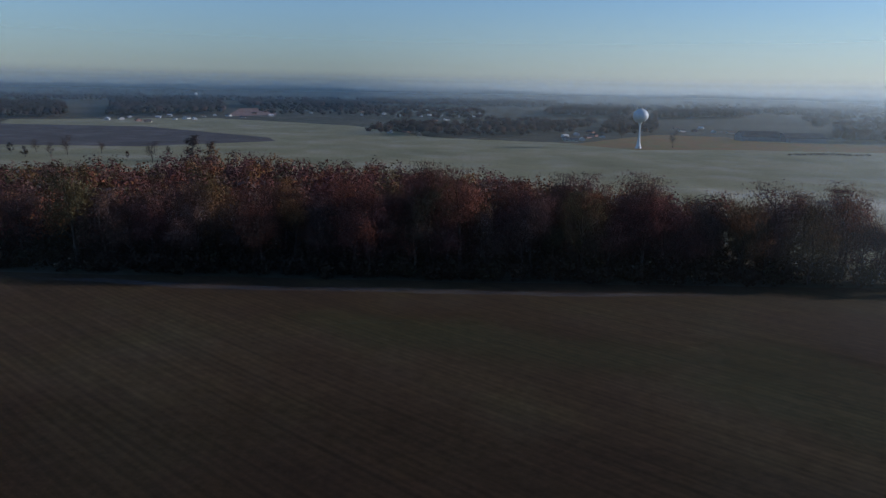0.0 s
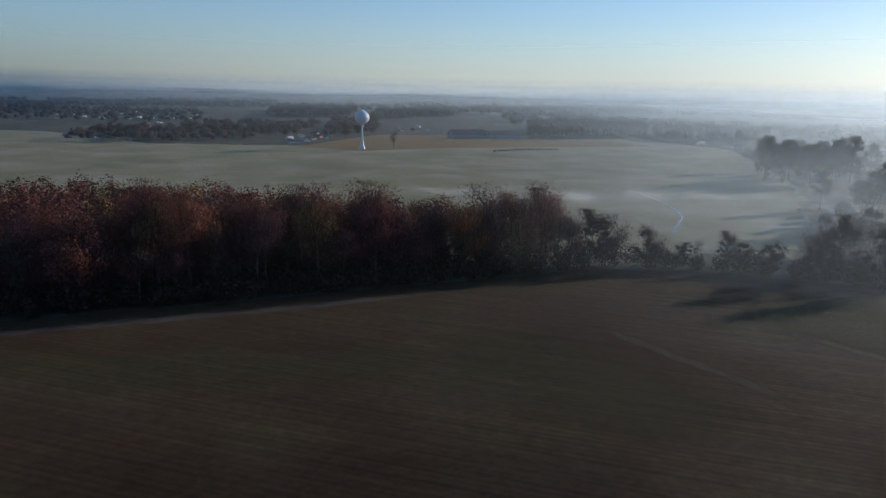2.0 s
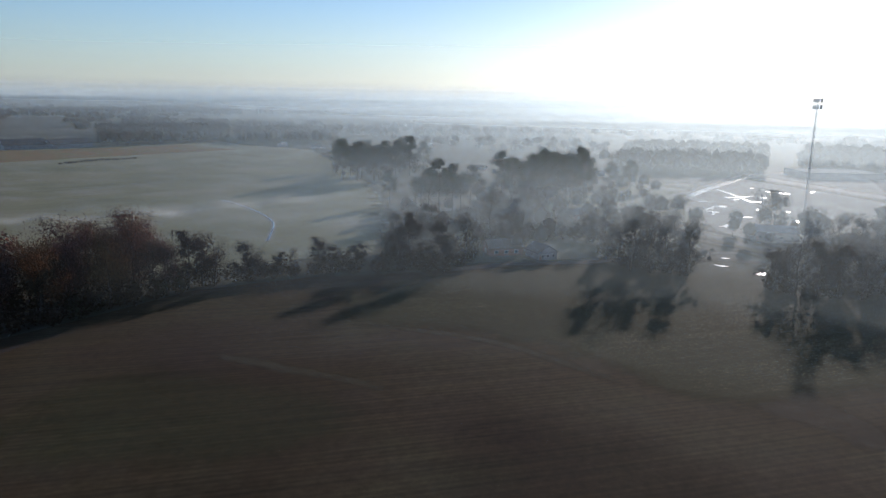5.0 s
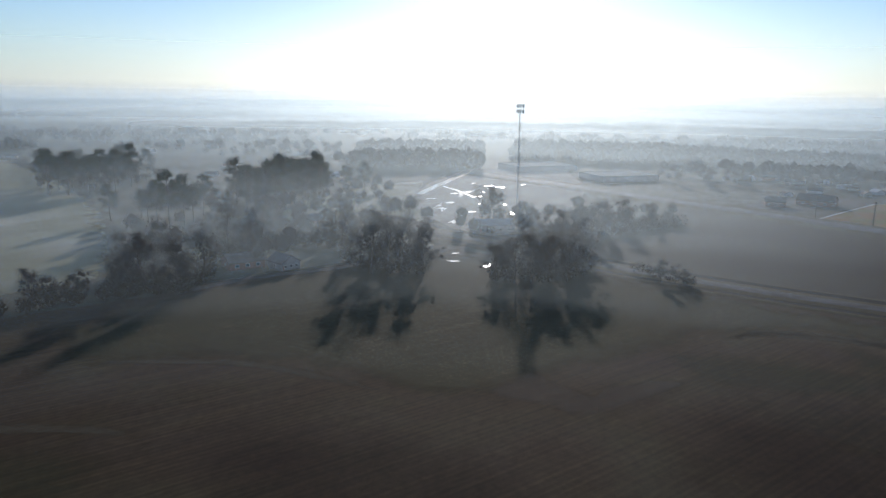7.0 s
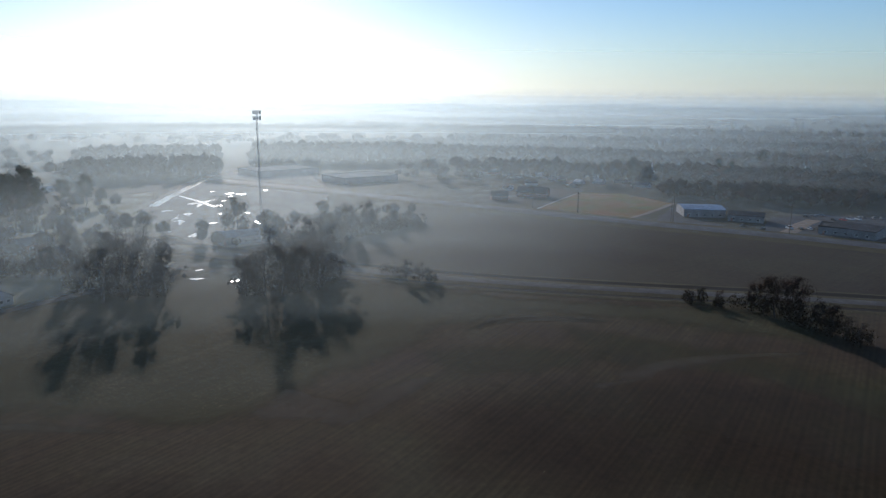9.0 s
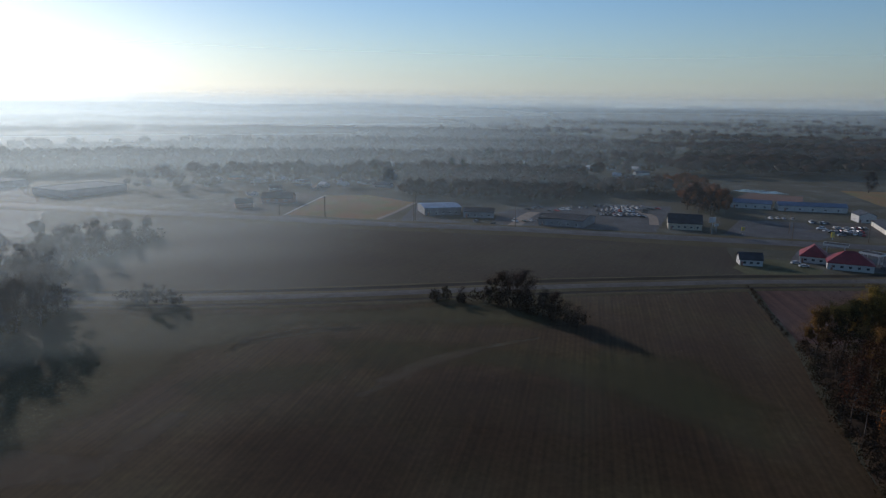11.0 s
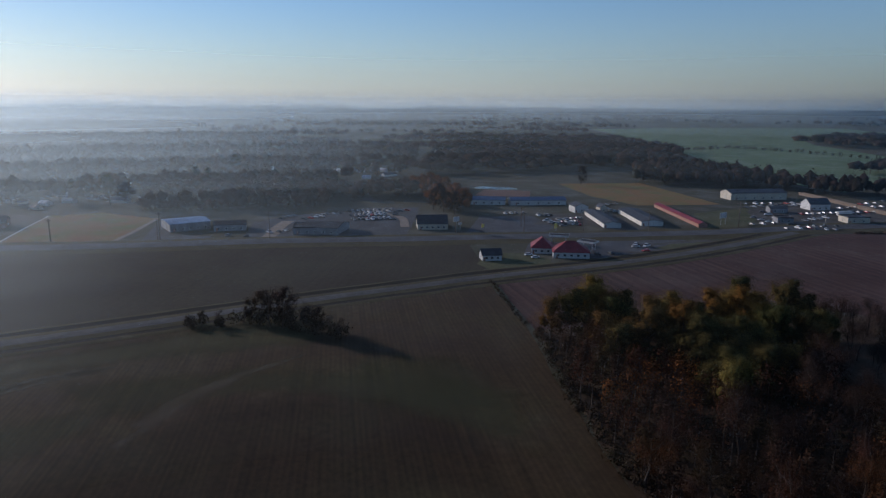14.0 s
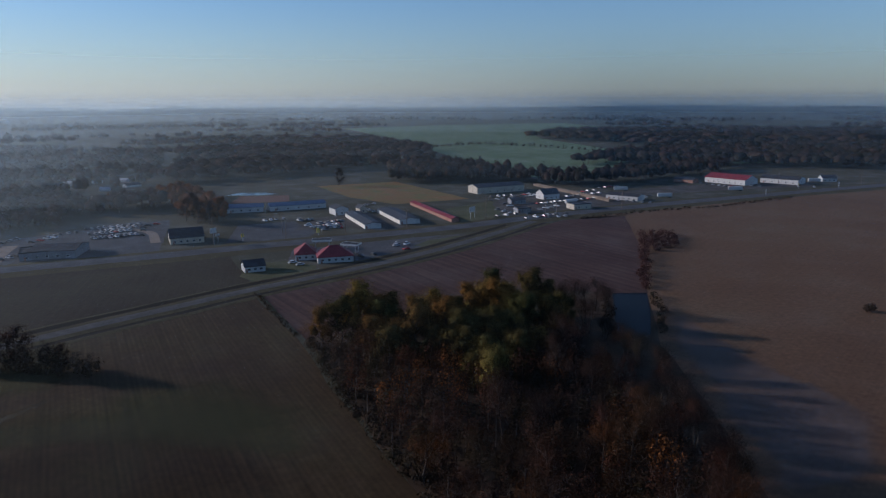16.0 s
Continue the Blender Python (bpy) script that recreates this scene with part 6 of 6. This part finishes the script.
for (xa, ya), (xb, yb), cnt in LOTS:
    way = math.degrees(math.atan2(yb - ya, xb - xa)) + 90
    for i in range(cnt):
        s = i / max(cnt - 1, 1)
        m = pose(xa + (xb - xa) * s + rng.uniform(-0.6, 0.6), ya + (yb - ya) * s + rng.uniform(-0.6, 0.6), 0.09, 0, 0, way + rng.uniform(-7, 7) + rng.choice([0, 180]))
        if k < len(cars):
            cars[k].matrix_basis = m
        else:
            copy_thing(cars[int(rng.choice(5, p=[0.24, 0.3, 0.28, 0.09, 0.09]))], m)
        k += 1


def trailer():
    e = new("semi_trailer")
    bm = bmesh.new()
    box(bm, -6.5, 6.5, -1.25, 1.25, 1.15, 4.0)
    bmesh.ops.bevel(bm, geom=bm.edges[:], offset=0.06, segments=1, affect="EDGES")
    part("box_body", bm, m_white, e)
    bm = bmesh.new()
    box(bm, -6.3, 6.3, -0.5, 0.5, 0.85, 1.147)
    part("chassis", bm, m_steel, e)
    for x in (-5.2, -3.9):
        for y in (-1.0, 1.0):
            bm = bmesh.new()
            bmesh.ops.create_cone(bm, cap_ends=True, segments=14, radius1=0.5, radius2=0.5, depth=0.4, matrix=Matrix.Translation((x, y, 0.5)) @ pose(0, 0, 0, 90))
            part("wheel", bm, m_tyre, e)
    for y in (-0.7, 0.7):
        bm = bmesh.new()
        box(bm, 4.2, 4.4, y - 0.08, y + 0.08, 0, 0.847)
        part("landing_leg", bm, m_steel, e)
    return tagged(e, "white box semi-trailer parked on gravel", "trailer", "parked trailers")


first = trailer()
for i, ((x, y), w) in enumerate(zip([(85.1, -693.9), (41.0, -658.1), (-18.4, -731.9), (-96.7, -837.1), (112.0, -590.0)], (20, 25, 15, 20, 60))):
    m = pose(x, y, 0.09, 0, 0, w)
    if i:
        copy_thing(first, m)
    else:
        first.matrix_basis = m

# ---- towers, poles and signs ----
def lathe(profile, sides):
    v = [(r * math.cos(2 * math.pi * i / sides), r * math.sin(2 * math.pi * i / sides), z) for r, z in profile for i in range(sides)]
    f = [(j * sides + i, j * sides + (i + 1) % sides, (j + 1) * sides + (i + 1) % sides, (j + 1) * sides + i) for j in range(len(profile) - 1) for i in range(sides)]
    return v, f


m_tank = paint("pale_tank_paint", (0.52, 0.56, 0.6), 0.45, spread=0.06, scale=0.2)


def water_tower(x, y, size, label):
    e = new("water_tower")
    e.matrix_basis = pose(x, y, 0) @ Matrix.Scale(size, 4)
    v, f = lathe([(3.1, 0), (2.7, 1.0), (1.9, 4.0), (1.25, 8.0), (0.9, 12.5), (0.75, 17.0), (0.8, 21.0), (1.3, 23.4), (2.4, 24.9)], 28)
    me = mesh_np("stem", v, f, [m_tank])
    me.shade_smooth()
    part_me("stem", me, e)
    prof = [(7.3 * math.cos(a), 31.0 + 6.5 * math.sin(a)) for a in np.linspace(-1.24, 1.57, 22)]
    v, f = lathe(prof, 36)
    me = mesh_np("tank", v, f, [m_tank])
    me.shade_smooth()
    part_me("tank", me, e)
    bm = bmesh.new()
    bmesh.ops.create_cone(bm, cap_ends=True, segments=16, radius1=1.0, radius2=0.9, depth=0.7, matrix=Matrix.Translation((0, 0, 37.85)))
    part("vent", bm, m_tank, e)
    v, f = lathe([(1.6, 37.5), (1.6, 38.4), (1.55, 38.4), (1.55, 37.5)], 18)
    part_me("railing", mesh_np("railing", v, f, [m_steel]), e)
    bm = bmesh.new()
    box(bm, -0.6, 0.6, -3.7, -3.0, 0, 2.2)
    part("door", bm, m_steel, e)
    return tagged(e, label, "water tower")


water_tower(186.4, 680.0, 1.0, "pale spheroid water tower on a flared stem")
water_tower(-860.0, 2455.0, 0.75, "distant white water tower above the woods")


def bar(bm, p, q, r, sides=5):
    v, f = tube([p, q], [r, r], sides)
    vs = [bm.verts.new(x) for x in v]
    for q4 in f:
        bm.faces.new([vs[i] for i in q4])


def lattice_mast(x, y, h):
    e = new("radio_mast")
    e.matrix_basis = pose(x, y, 0)
    legs = [(0.48 * math.cos(a), 0.48 * math.sin(a)) for a in (0.3, 2.39, 4.49)]
    for lx, ly in legs:
        bm = bmesh.new()
        bar(bm, (lx, ly, 0), (lx, ly, h), 0.07, 6)
        part("leg", bm, m_steel, e)
    bm = bmesh.new()
    for i, z in enumerate(np.arange(0.5, h - 1.5, 1.5)):
        for k in range(3):
            a, b = legs[k], legs[(k + 1) % 3]
            if i % 2:
                a, b = b, a
            bar(bm, (*a, z), (*b, z + 1.5), 0.03, 4)
    part("bracing", bm, m_steel, e)
    for z in (h - 1.0, h - 4.2):
        bm = bmesh.new()
        for k in range(3):
            a = k * 2.094 + 0.3
            bar(bm, (0, 0, z), (2.0 * math.cos(a), 2.0 * math.sin(a), z), 0.08, 5)
        part("antenna_arm", bm, m_steel, e)
        for k in range(3):
            for off in (-0.35, 0.35):
                a = k * 2.094 + 0.3 + off
                bm = bmesh.new()
                box(bm, 2.0 * math.cos(a) - 0.28, 2.0 * math.cos(a) + 0.28, 2.0 * math.sin(a) - 0.28, 2.0 * math.sin(a) + 0.28, z - 1.1, z + 1.1)
                part("antenna_panel", bm, m_white, e)
    bm = bmesh.new()
    box(bm, -2.0, 2.0, -2.0, 2.0, 0, 0.3)
    part("base_slab", bm, m_concrete, e)
    return tagged(e, "tall slim lattice radio mast with antenna panels on top", "mast")


lattice_mast(401.0, 49.6, 65.4)


def utility_pole(h=11.0):
    e = new("utility_pole")
    v, f = tube([(0, 0, 0), (0, 0, h)], [0.17, 0.12], 8)
    part_me("pole", mesh_np("pole", v, f, [m_wood]), e)
    bm = bmesh.new()
    box(bm, -1.3, 1.3, -0.19, -0.1, h - 0.9, h - 0.75)
    part("crossarm", bm, m_wood, e)
    for x in (-1.1, 0.0, 1.1):
        bm = bmesh.new()
        bmesh.ops.create_cone(bm, cap_ends=True, segments=8, radius1=0.07, radius2=0.05, depth=0.2, matrix=Matrix.Translation((x, -0.145, h - 0.65)))
        part("insulator", bm, m_greywall, e)
    return tagged(e, "weathered wooden utility pole with a crossarm", "utility pole", "poles along the highway")


pole = utility_pole()
POLES = [(395.8, -196.6), (434.6, -150.2), (455.7, -125.0), (350.1, -245.1), (248.6, -369.5), (222.8, -400.3)] + [(281.7, -340.2), (262.5, -385.7), (192.8, -432.4), (154.5, -489.8), (113.2, -505.3), (108.9, -523.7), (66.6, -569.8), (-59.0, -785.8), (-140.9, -842.1)] + [(395.8, -198.0), (437.1, -150.6)]
for i, (x, y) in enumerate(POLES):
    m = pose(x, y, 0, 0, 0, 40) @ Matrix.Scale(1.0 + 0.25 * (i % 3 == 0), 4)
    if i:
        copy_thing(pole, m)
    else:
        pole.matrix_basis = m


def sign(x, y, w, h, z, colour, label, turn=0.0, posts=1):
    e = new("roadside_sign")
    e.matrix_basis = pose(x, y, 0, 0, 0, turn)
    for i in range(posts):
        px = 0 if posts == 1 else -w / 3 + i * 2 * w / 3
        v, f = tube([(px, 0.12, 0), (px, 0.12, z + h)], [0.16, 0.16], 8)
        part_me("post", mesh_np("post", v, f, [m_steel]), e)
    bm = bmesh.new()
    box(bm, -w / 2, w / 2, -0.25, -0.05, z, z + h)
    pan = part("panel", bm, colour, e)
    for i in range(2):
        bm = bmesh.new()
        box(bm, -w * 0.36, w * (0.36 - 0.2 * i), -0.27, -0.254, z + h * (0.58 - 0.35 * i), z + h * (0.76 - 0.35 * i))
        part("bar", bm, m_greywall, pan)
    return tagged(e, label, "sign")


m_yellow = paint("yellow_sign", (0.75, 0.55, 0.08), 0.5, spread=0.08)
sign(*(281.3, -340.3), 4.5, 3.2, 7, m_white, "tall white roadside sign on a pole", 75)
sign(*(285.0, -348.4), 3.0, 1.6, 3.5, m_white, "small white roadside sign on a post", 75)
sign(*(271.4, -355.5), 1.8, 2.2, 2.5, m_yellow, "yellow roadside sign on a post", 70)
sign(*(238.0, -390.7), 2.0, 3.2, 1.5, m_yellow, "yellow and black roadside sign", 70)
sign(*(165.7, -491.1), 8.5, 4.0, 4.5, m_white, "large white billboard beside the highway", 80, 2)
sign(*(-44.2, -701.8), 2.0, 4.0, 2.0, m_white, "white roadside sign on a steel post", 75)
sign(*(-76.6, -772.2), 3.5, 2.4, 3.0, m_yellow, "yellow roadside sign on a steel post", 75)
sign(*(-113.2, -785.6), 2.4, 4.5, 2.0, m_white, "white roadside sign on a steel post", 75)


def canopy(a, b, depth, h, label):
    a, b = Vector((*a, 0)), Vector((*b, 0))
    u = (b - a)
    long = u.length
    e = new("fuel_canopy")
    e.matrix_basis = Matrix.Translation((a + b) / 2) @ pose(0, 0, 0, 0, 0, math.degrees(math.atan2(u.y, u.x)))
    bm = bmesh.new()
    box(bm, -long / 2 + 0.1, long / 2 - 0.1, -depth / 2 + 0.1, depth / 2 - 0.1, h + 0.1, h + 0.8)
    part("roof", bm, m_greyroof, e)
    for q in ((-long / 2, long / 2, -depth / 2, -depth / 2 + 0.097), (-long / 2, long / 2, depth / 2 - 0.097, depth / 2), (-long / 2, -long / 2 + 0.097, -depth / 2 + 0.1, depth / 2 - 0.1),
              (long / 2 - 0.097, long / 2, -depth / 2 + 0.1, depth / 2 - 0.1)):
        bm = bmesh.new()
        box(bm, *q, h, h + 1.0)
        part("fascia", bm, m_frame, e)
    for x in (-long * 0.35, long * 0.35):
        for y in (-depth * 0.3, depth * 0.3):
            bm = bmesh.new()
            box(bm, x - 0.15, x + 0.15, y - 0.15, y + 0.15, 0, h + 0.097)
            part("post", bm, m_steel, e)
        bm = bmesh.new()
        box(bm, x - 0.4, x + 0.4, -0.5, 0.5, 0, 1.6)
        part("fuel_pump", bm, m_greywall, e)
    return tagged(e, label, "canopy")


canopy((217.8, -351.9), (207.5, -357.6), 7, 4.6, "flat white fuel canopy on steel posts")
canopy((195.7, -350.0), (185.2, -350.7), 7, 4.6, "flat white fuel canopy on steel posts")
patch("forecourt", [(212.1, -318.3), (174.1, -333.0), (160.7, -363.4), (138.9, -409.9), (169.9, -418.7), (232.1, -353.6)], 0.075, m_asphalt, "grey asphalt forecourt", 6, 0.5, "forecourt")
patch("forecourt", [(262.6, -399.0), (232.8, -424.4), (219.0, -415.6), (197.3, -423.8), (197.5, -442.6), (253.1, -487.5), (276.2, -449.5)], 0.08, m_gravel, "pale gravel yard round the storage buildings", 6, 1.0, "forecourt")
patch("forecourt", [(174.1, -563.3), (176.2, -629.0), (104.7, -686.7), (59.4, -620.4), (61.4, -598.3), (98.8, -527.5), (140.2, -500.7)], 0.08, m_gravel, "gravel yard full of parked vehicles", 6, 1.0, "forecourt")
patch("forecourt", [(364.8, -314.1), (403.8, -352.5), (390.0, -390.3), (359.9, -381.2), (314.6, -333.3)], 0.08, m_asphalt, "asphalt yard beside the store", 6, 1.0, "forecourt")
patch("forecourt", [(401.9, -189.4), (455.4, -226.1), (454.0, -235.9), (408.3, -210.1), (382.9, -224.4), (374.2, -219.4)], 0.085, m_asphalt, "asphalt drive beside the blue-roofed shop", 5, 0.4, "forecourt")
patch("forecourt", [(362.4, -236.5), (406.7, -269.4), (414.6, -309.4), (399.2, -346.2), (376.0, -403.4), (355.2, -381.8), (298.6, -312.9)], 0.065, m_asphalt, "dark asphalt lots of the businesses", 6, 1.2, "forecourt")
patch("forecourt", [(277.9, -347.3), (310.5, -399.9), (283.6, -430.4), (245.7, -400.9), (237.5, -374.4)], 0.065, m_asphalt, "dark asphalt lot behind the highway", 6, 1.2, "forecourt")
patch("forecourt", [(88.9, -595.0), (60.3, -671.7), (-33.4, -751.6), (-92.5, -798.0), (-96.7, -842.7), (46.3, -747.3), (99.6, -657.2)], 0.065, m_gravel, "gravel yards along the highway", 6, 1.5, "forecourt")
m_pale = paint("pale_concrete", (0.36, 0.35, 0.33), 0.8)
m_sand = paint("sandy_dirt", (0.2, 0.15, 0.11), 0.95)
band("drive_edge", [(453.5, -127.6), (490.9, -152.5), (538.4, -185.3)], [(-0.7, 0.13, 0), (0.7, 0.13, 0)], [m_pale], "pale concrete edge of the mown lot", "kerb", 6)
band("drive_edge", [(411.6, -177.7), (435.4, -201.4), (472.5, -234.5)], [(-1.6, 0.12, 0), (1.6, 0.12, 0)], [m_sand], "sandy edge of the mown lot", "track", 6)
band("dirt_drive", [(352.7, -245.2), (371.6, -264.3), (395.1, -291.2)], [(-4.5, 0.11, 0), (4.5, 0.11, 0)], [m_sand], "sandy dirt drive off the highway", "road", 6)
band("dirt_drive", [(371.5, -361.9), (347.9, -356.5), (318.9, -331.1)], [(-3.0, 0.11, 0), (3.0, 0.11, 0)], [m_sand], "sandy dirt drive beside the store", "road", 6)
band("ramp_road", [(170.0, -359.9), (157.8, -373.1), (146.4, -390.0), (142.2, -410.6), (149.0, -424.5), (159.2, -412.3), (168.5, -392.8), (178.8, -377.6)], [(-2.4, 0.11, 0), (2.4, 0.11, 0)], [m_gravel], "curved ramp joining the highway", "road", 5)
band("town_street", [(659.9, -105.7), (622.5, -162.8), (602.6, -210.2), (554.4, -258.4)], [(-3.5, 0.09, 0), (3.5, 0.09, 0)], [m_gravel], "pale town street between trees", "road", 8)
patch("lawn", [(214.2, -279.4), (227.5, -303.6), (212.1, -318.3), (191.6, -314.6), (180.8, -294.8), (192.1, -270.1)], 0.07, m_lawn, "green lawn round the small house", 5, 0.8, "lawn")
patch("lawn", [(164.4, -379.5), (162.4, -401.0), (147.6, -422.9), (147.0, -401.0), (154.1, -381.6)], 0.085, m_lawn, "green strip beside the highway ramp", 5, 0.6, "lawn")
patch("lawn", [(200.8, -526.1), (180.6, -582.9), (155.8, -536.5), (146.7, -466.7), (163.9, -455.3)], 0.07, m_lawn, "green lawn under the billboard", 5, 0.8, "lawn")
patch("orange_ground", [(388.1, -487.3), (346.7, -517.4), (370.8, -552.9), (409.5, -530.1)], 0.08, paint("orange_clay", (0.11, 0.048, 0.028), 0.9), "bare orange clay bank", 5, 1.0, "bare ground")

# ---- low wisps of mist over the frosted field ----
def wisp(x, y, w, h, alpha, turn):
    m, n, l, out = material("wisp")
    tc = n.new("ShaderNodeTexCoord")
    mp = n.new("ShaderNodeMapping")
    mp.inputs["Location"].default_value = (-1, 0, -1)
    mp.inputs["Scale"].default_value = (2, 0, 2)
    l.new(tc.outputs["Generated"], mp.inputs["Vector"])
    gr = n.new("ShaderNodeTexGradient")
    gr.gradient_type = "QUADRATIC_SPHERE"
    l.new(mp.outputs[0], gr.inputs[0])
    nz = noise_node(n, l, n.new("ShaderNodeNewGeometry").outputs["Position"], 0.05, 5, 0.6)
    va = n.new("ShaderNodeMapRange")
    for k, v in (("From Min", 0.35), ("From Max", 0.7), ("To Min", 0.1), ("To Max", 2 * alpha)):
        va.inputs[k].default_value = v
    l.new(nz, va.inputs["Value"])
    mul = n.new("ShaderNodeMath")
    mul.operation = "MULTIPLY"
    mul.use_clamp = True
    l.new(gr.outputs["Fac"], mul.inputs[0])
    l.new(va.outputs[0], mul.inputs[1])
    tl, tr, mx = n.new("ShaderNodeBsdfTranslucent"), n.new("ShaderNodeBsdfTransparent"), n.new("ShaderNodeMixShader")
    tl.inputs[0].default_value = (0.85, 0.88, 0.92, 1)
    l.new(mul.outputs[0], mx.inputs[0])
    l.new(tr.outputs[0], mx.inputs[1])
    l.new(tl.outputs[0], mx.inputs[2])
    l.new(mx.outputs[0], out.inputs[0])
    k = 12
    v = [(w * (i / k - 0.5), 0.12 * w * math.sin(i * 0.9), z) for i in range(k + 1) for z in (0.1, h)]
    f = [(2 * i, 2 * i + 2, 2 * i + 3, 2 * i + 1) for i in range(k)]
    ob = new("mist_wisp", mesh_np("mist_wisp", v, f, [m]))
    ob.matrix_basis = pose(x, y, 0, 0, 0, turn)
    tagged(ob, "low wisp of white mist drifting over the field", "mist", kind="stuff")


for (x, y), w, h, a in zip([(252.1, 302.1), (212.7, 310.3), (179.1, 331.3), (288.6, 292.7), (156.0, 351.0)], (60, 90, 110, 60, 110), (8, 8, 7, 7, 7), (0.3, 0.18, 0.14, 0.14, 0.12)):
    wisp(x, y, w, h, a, math.degrees(math.atan2(-x, y)))
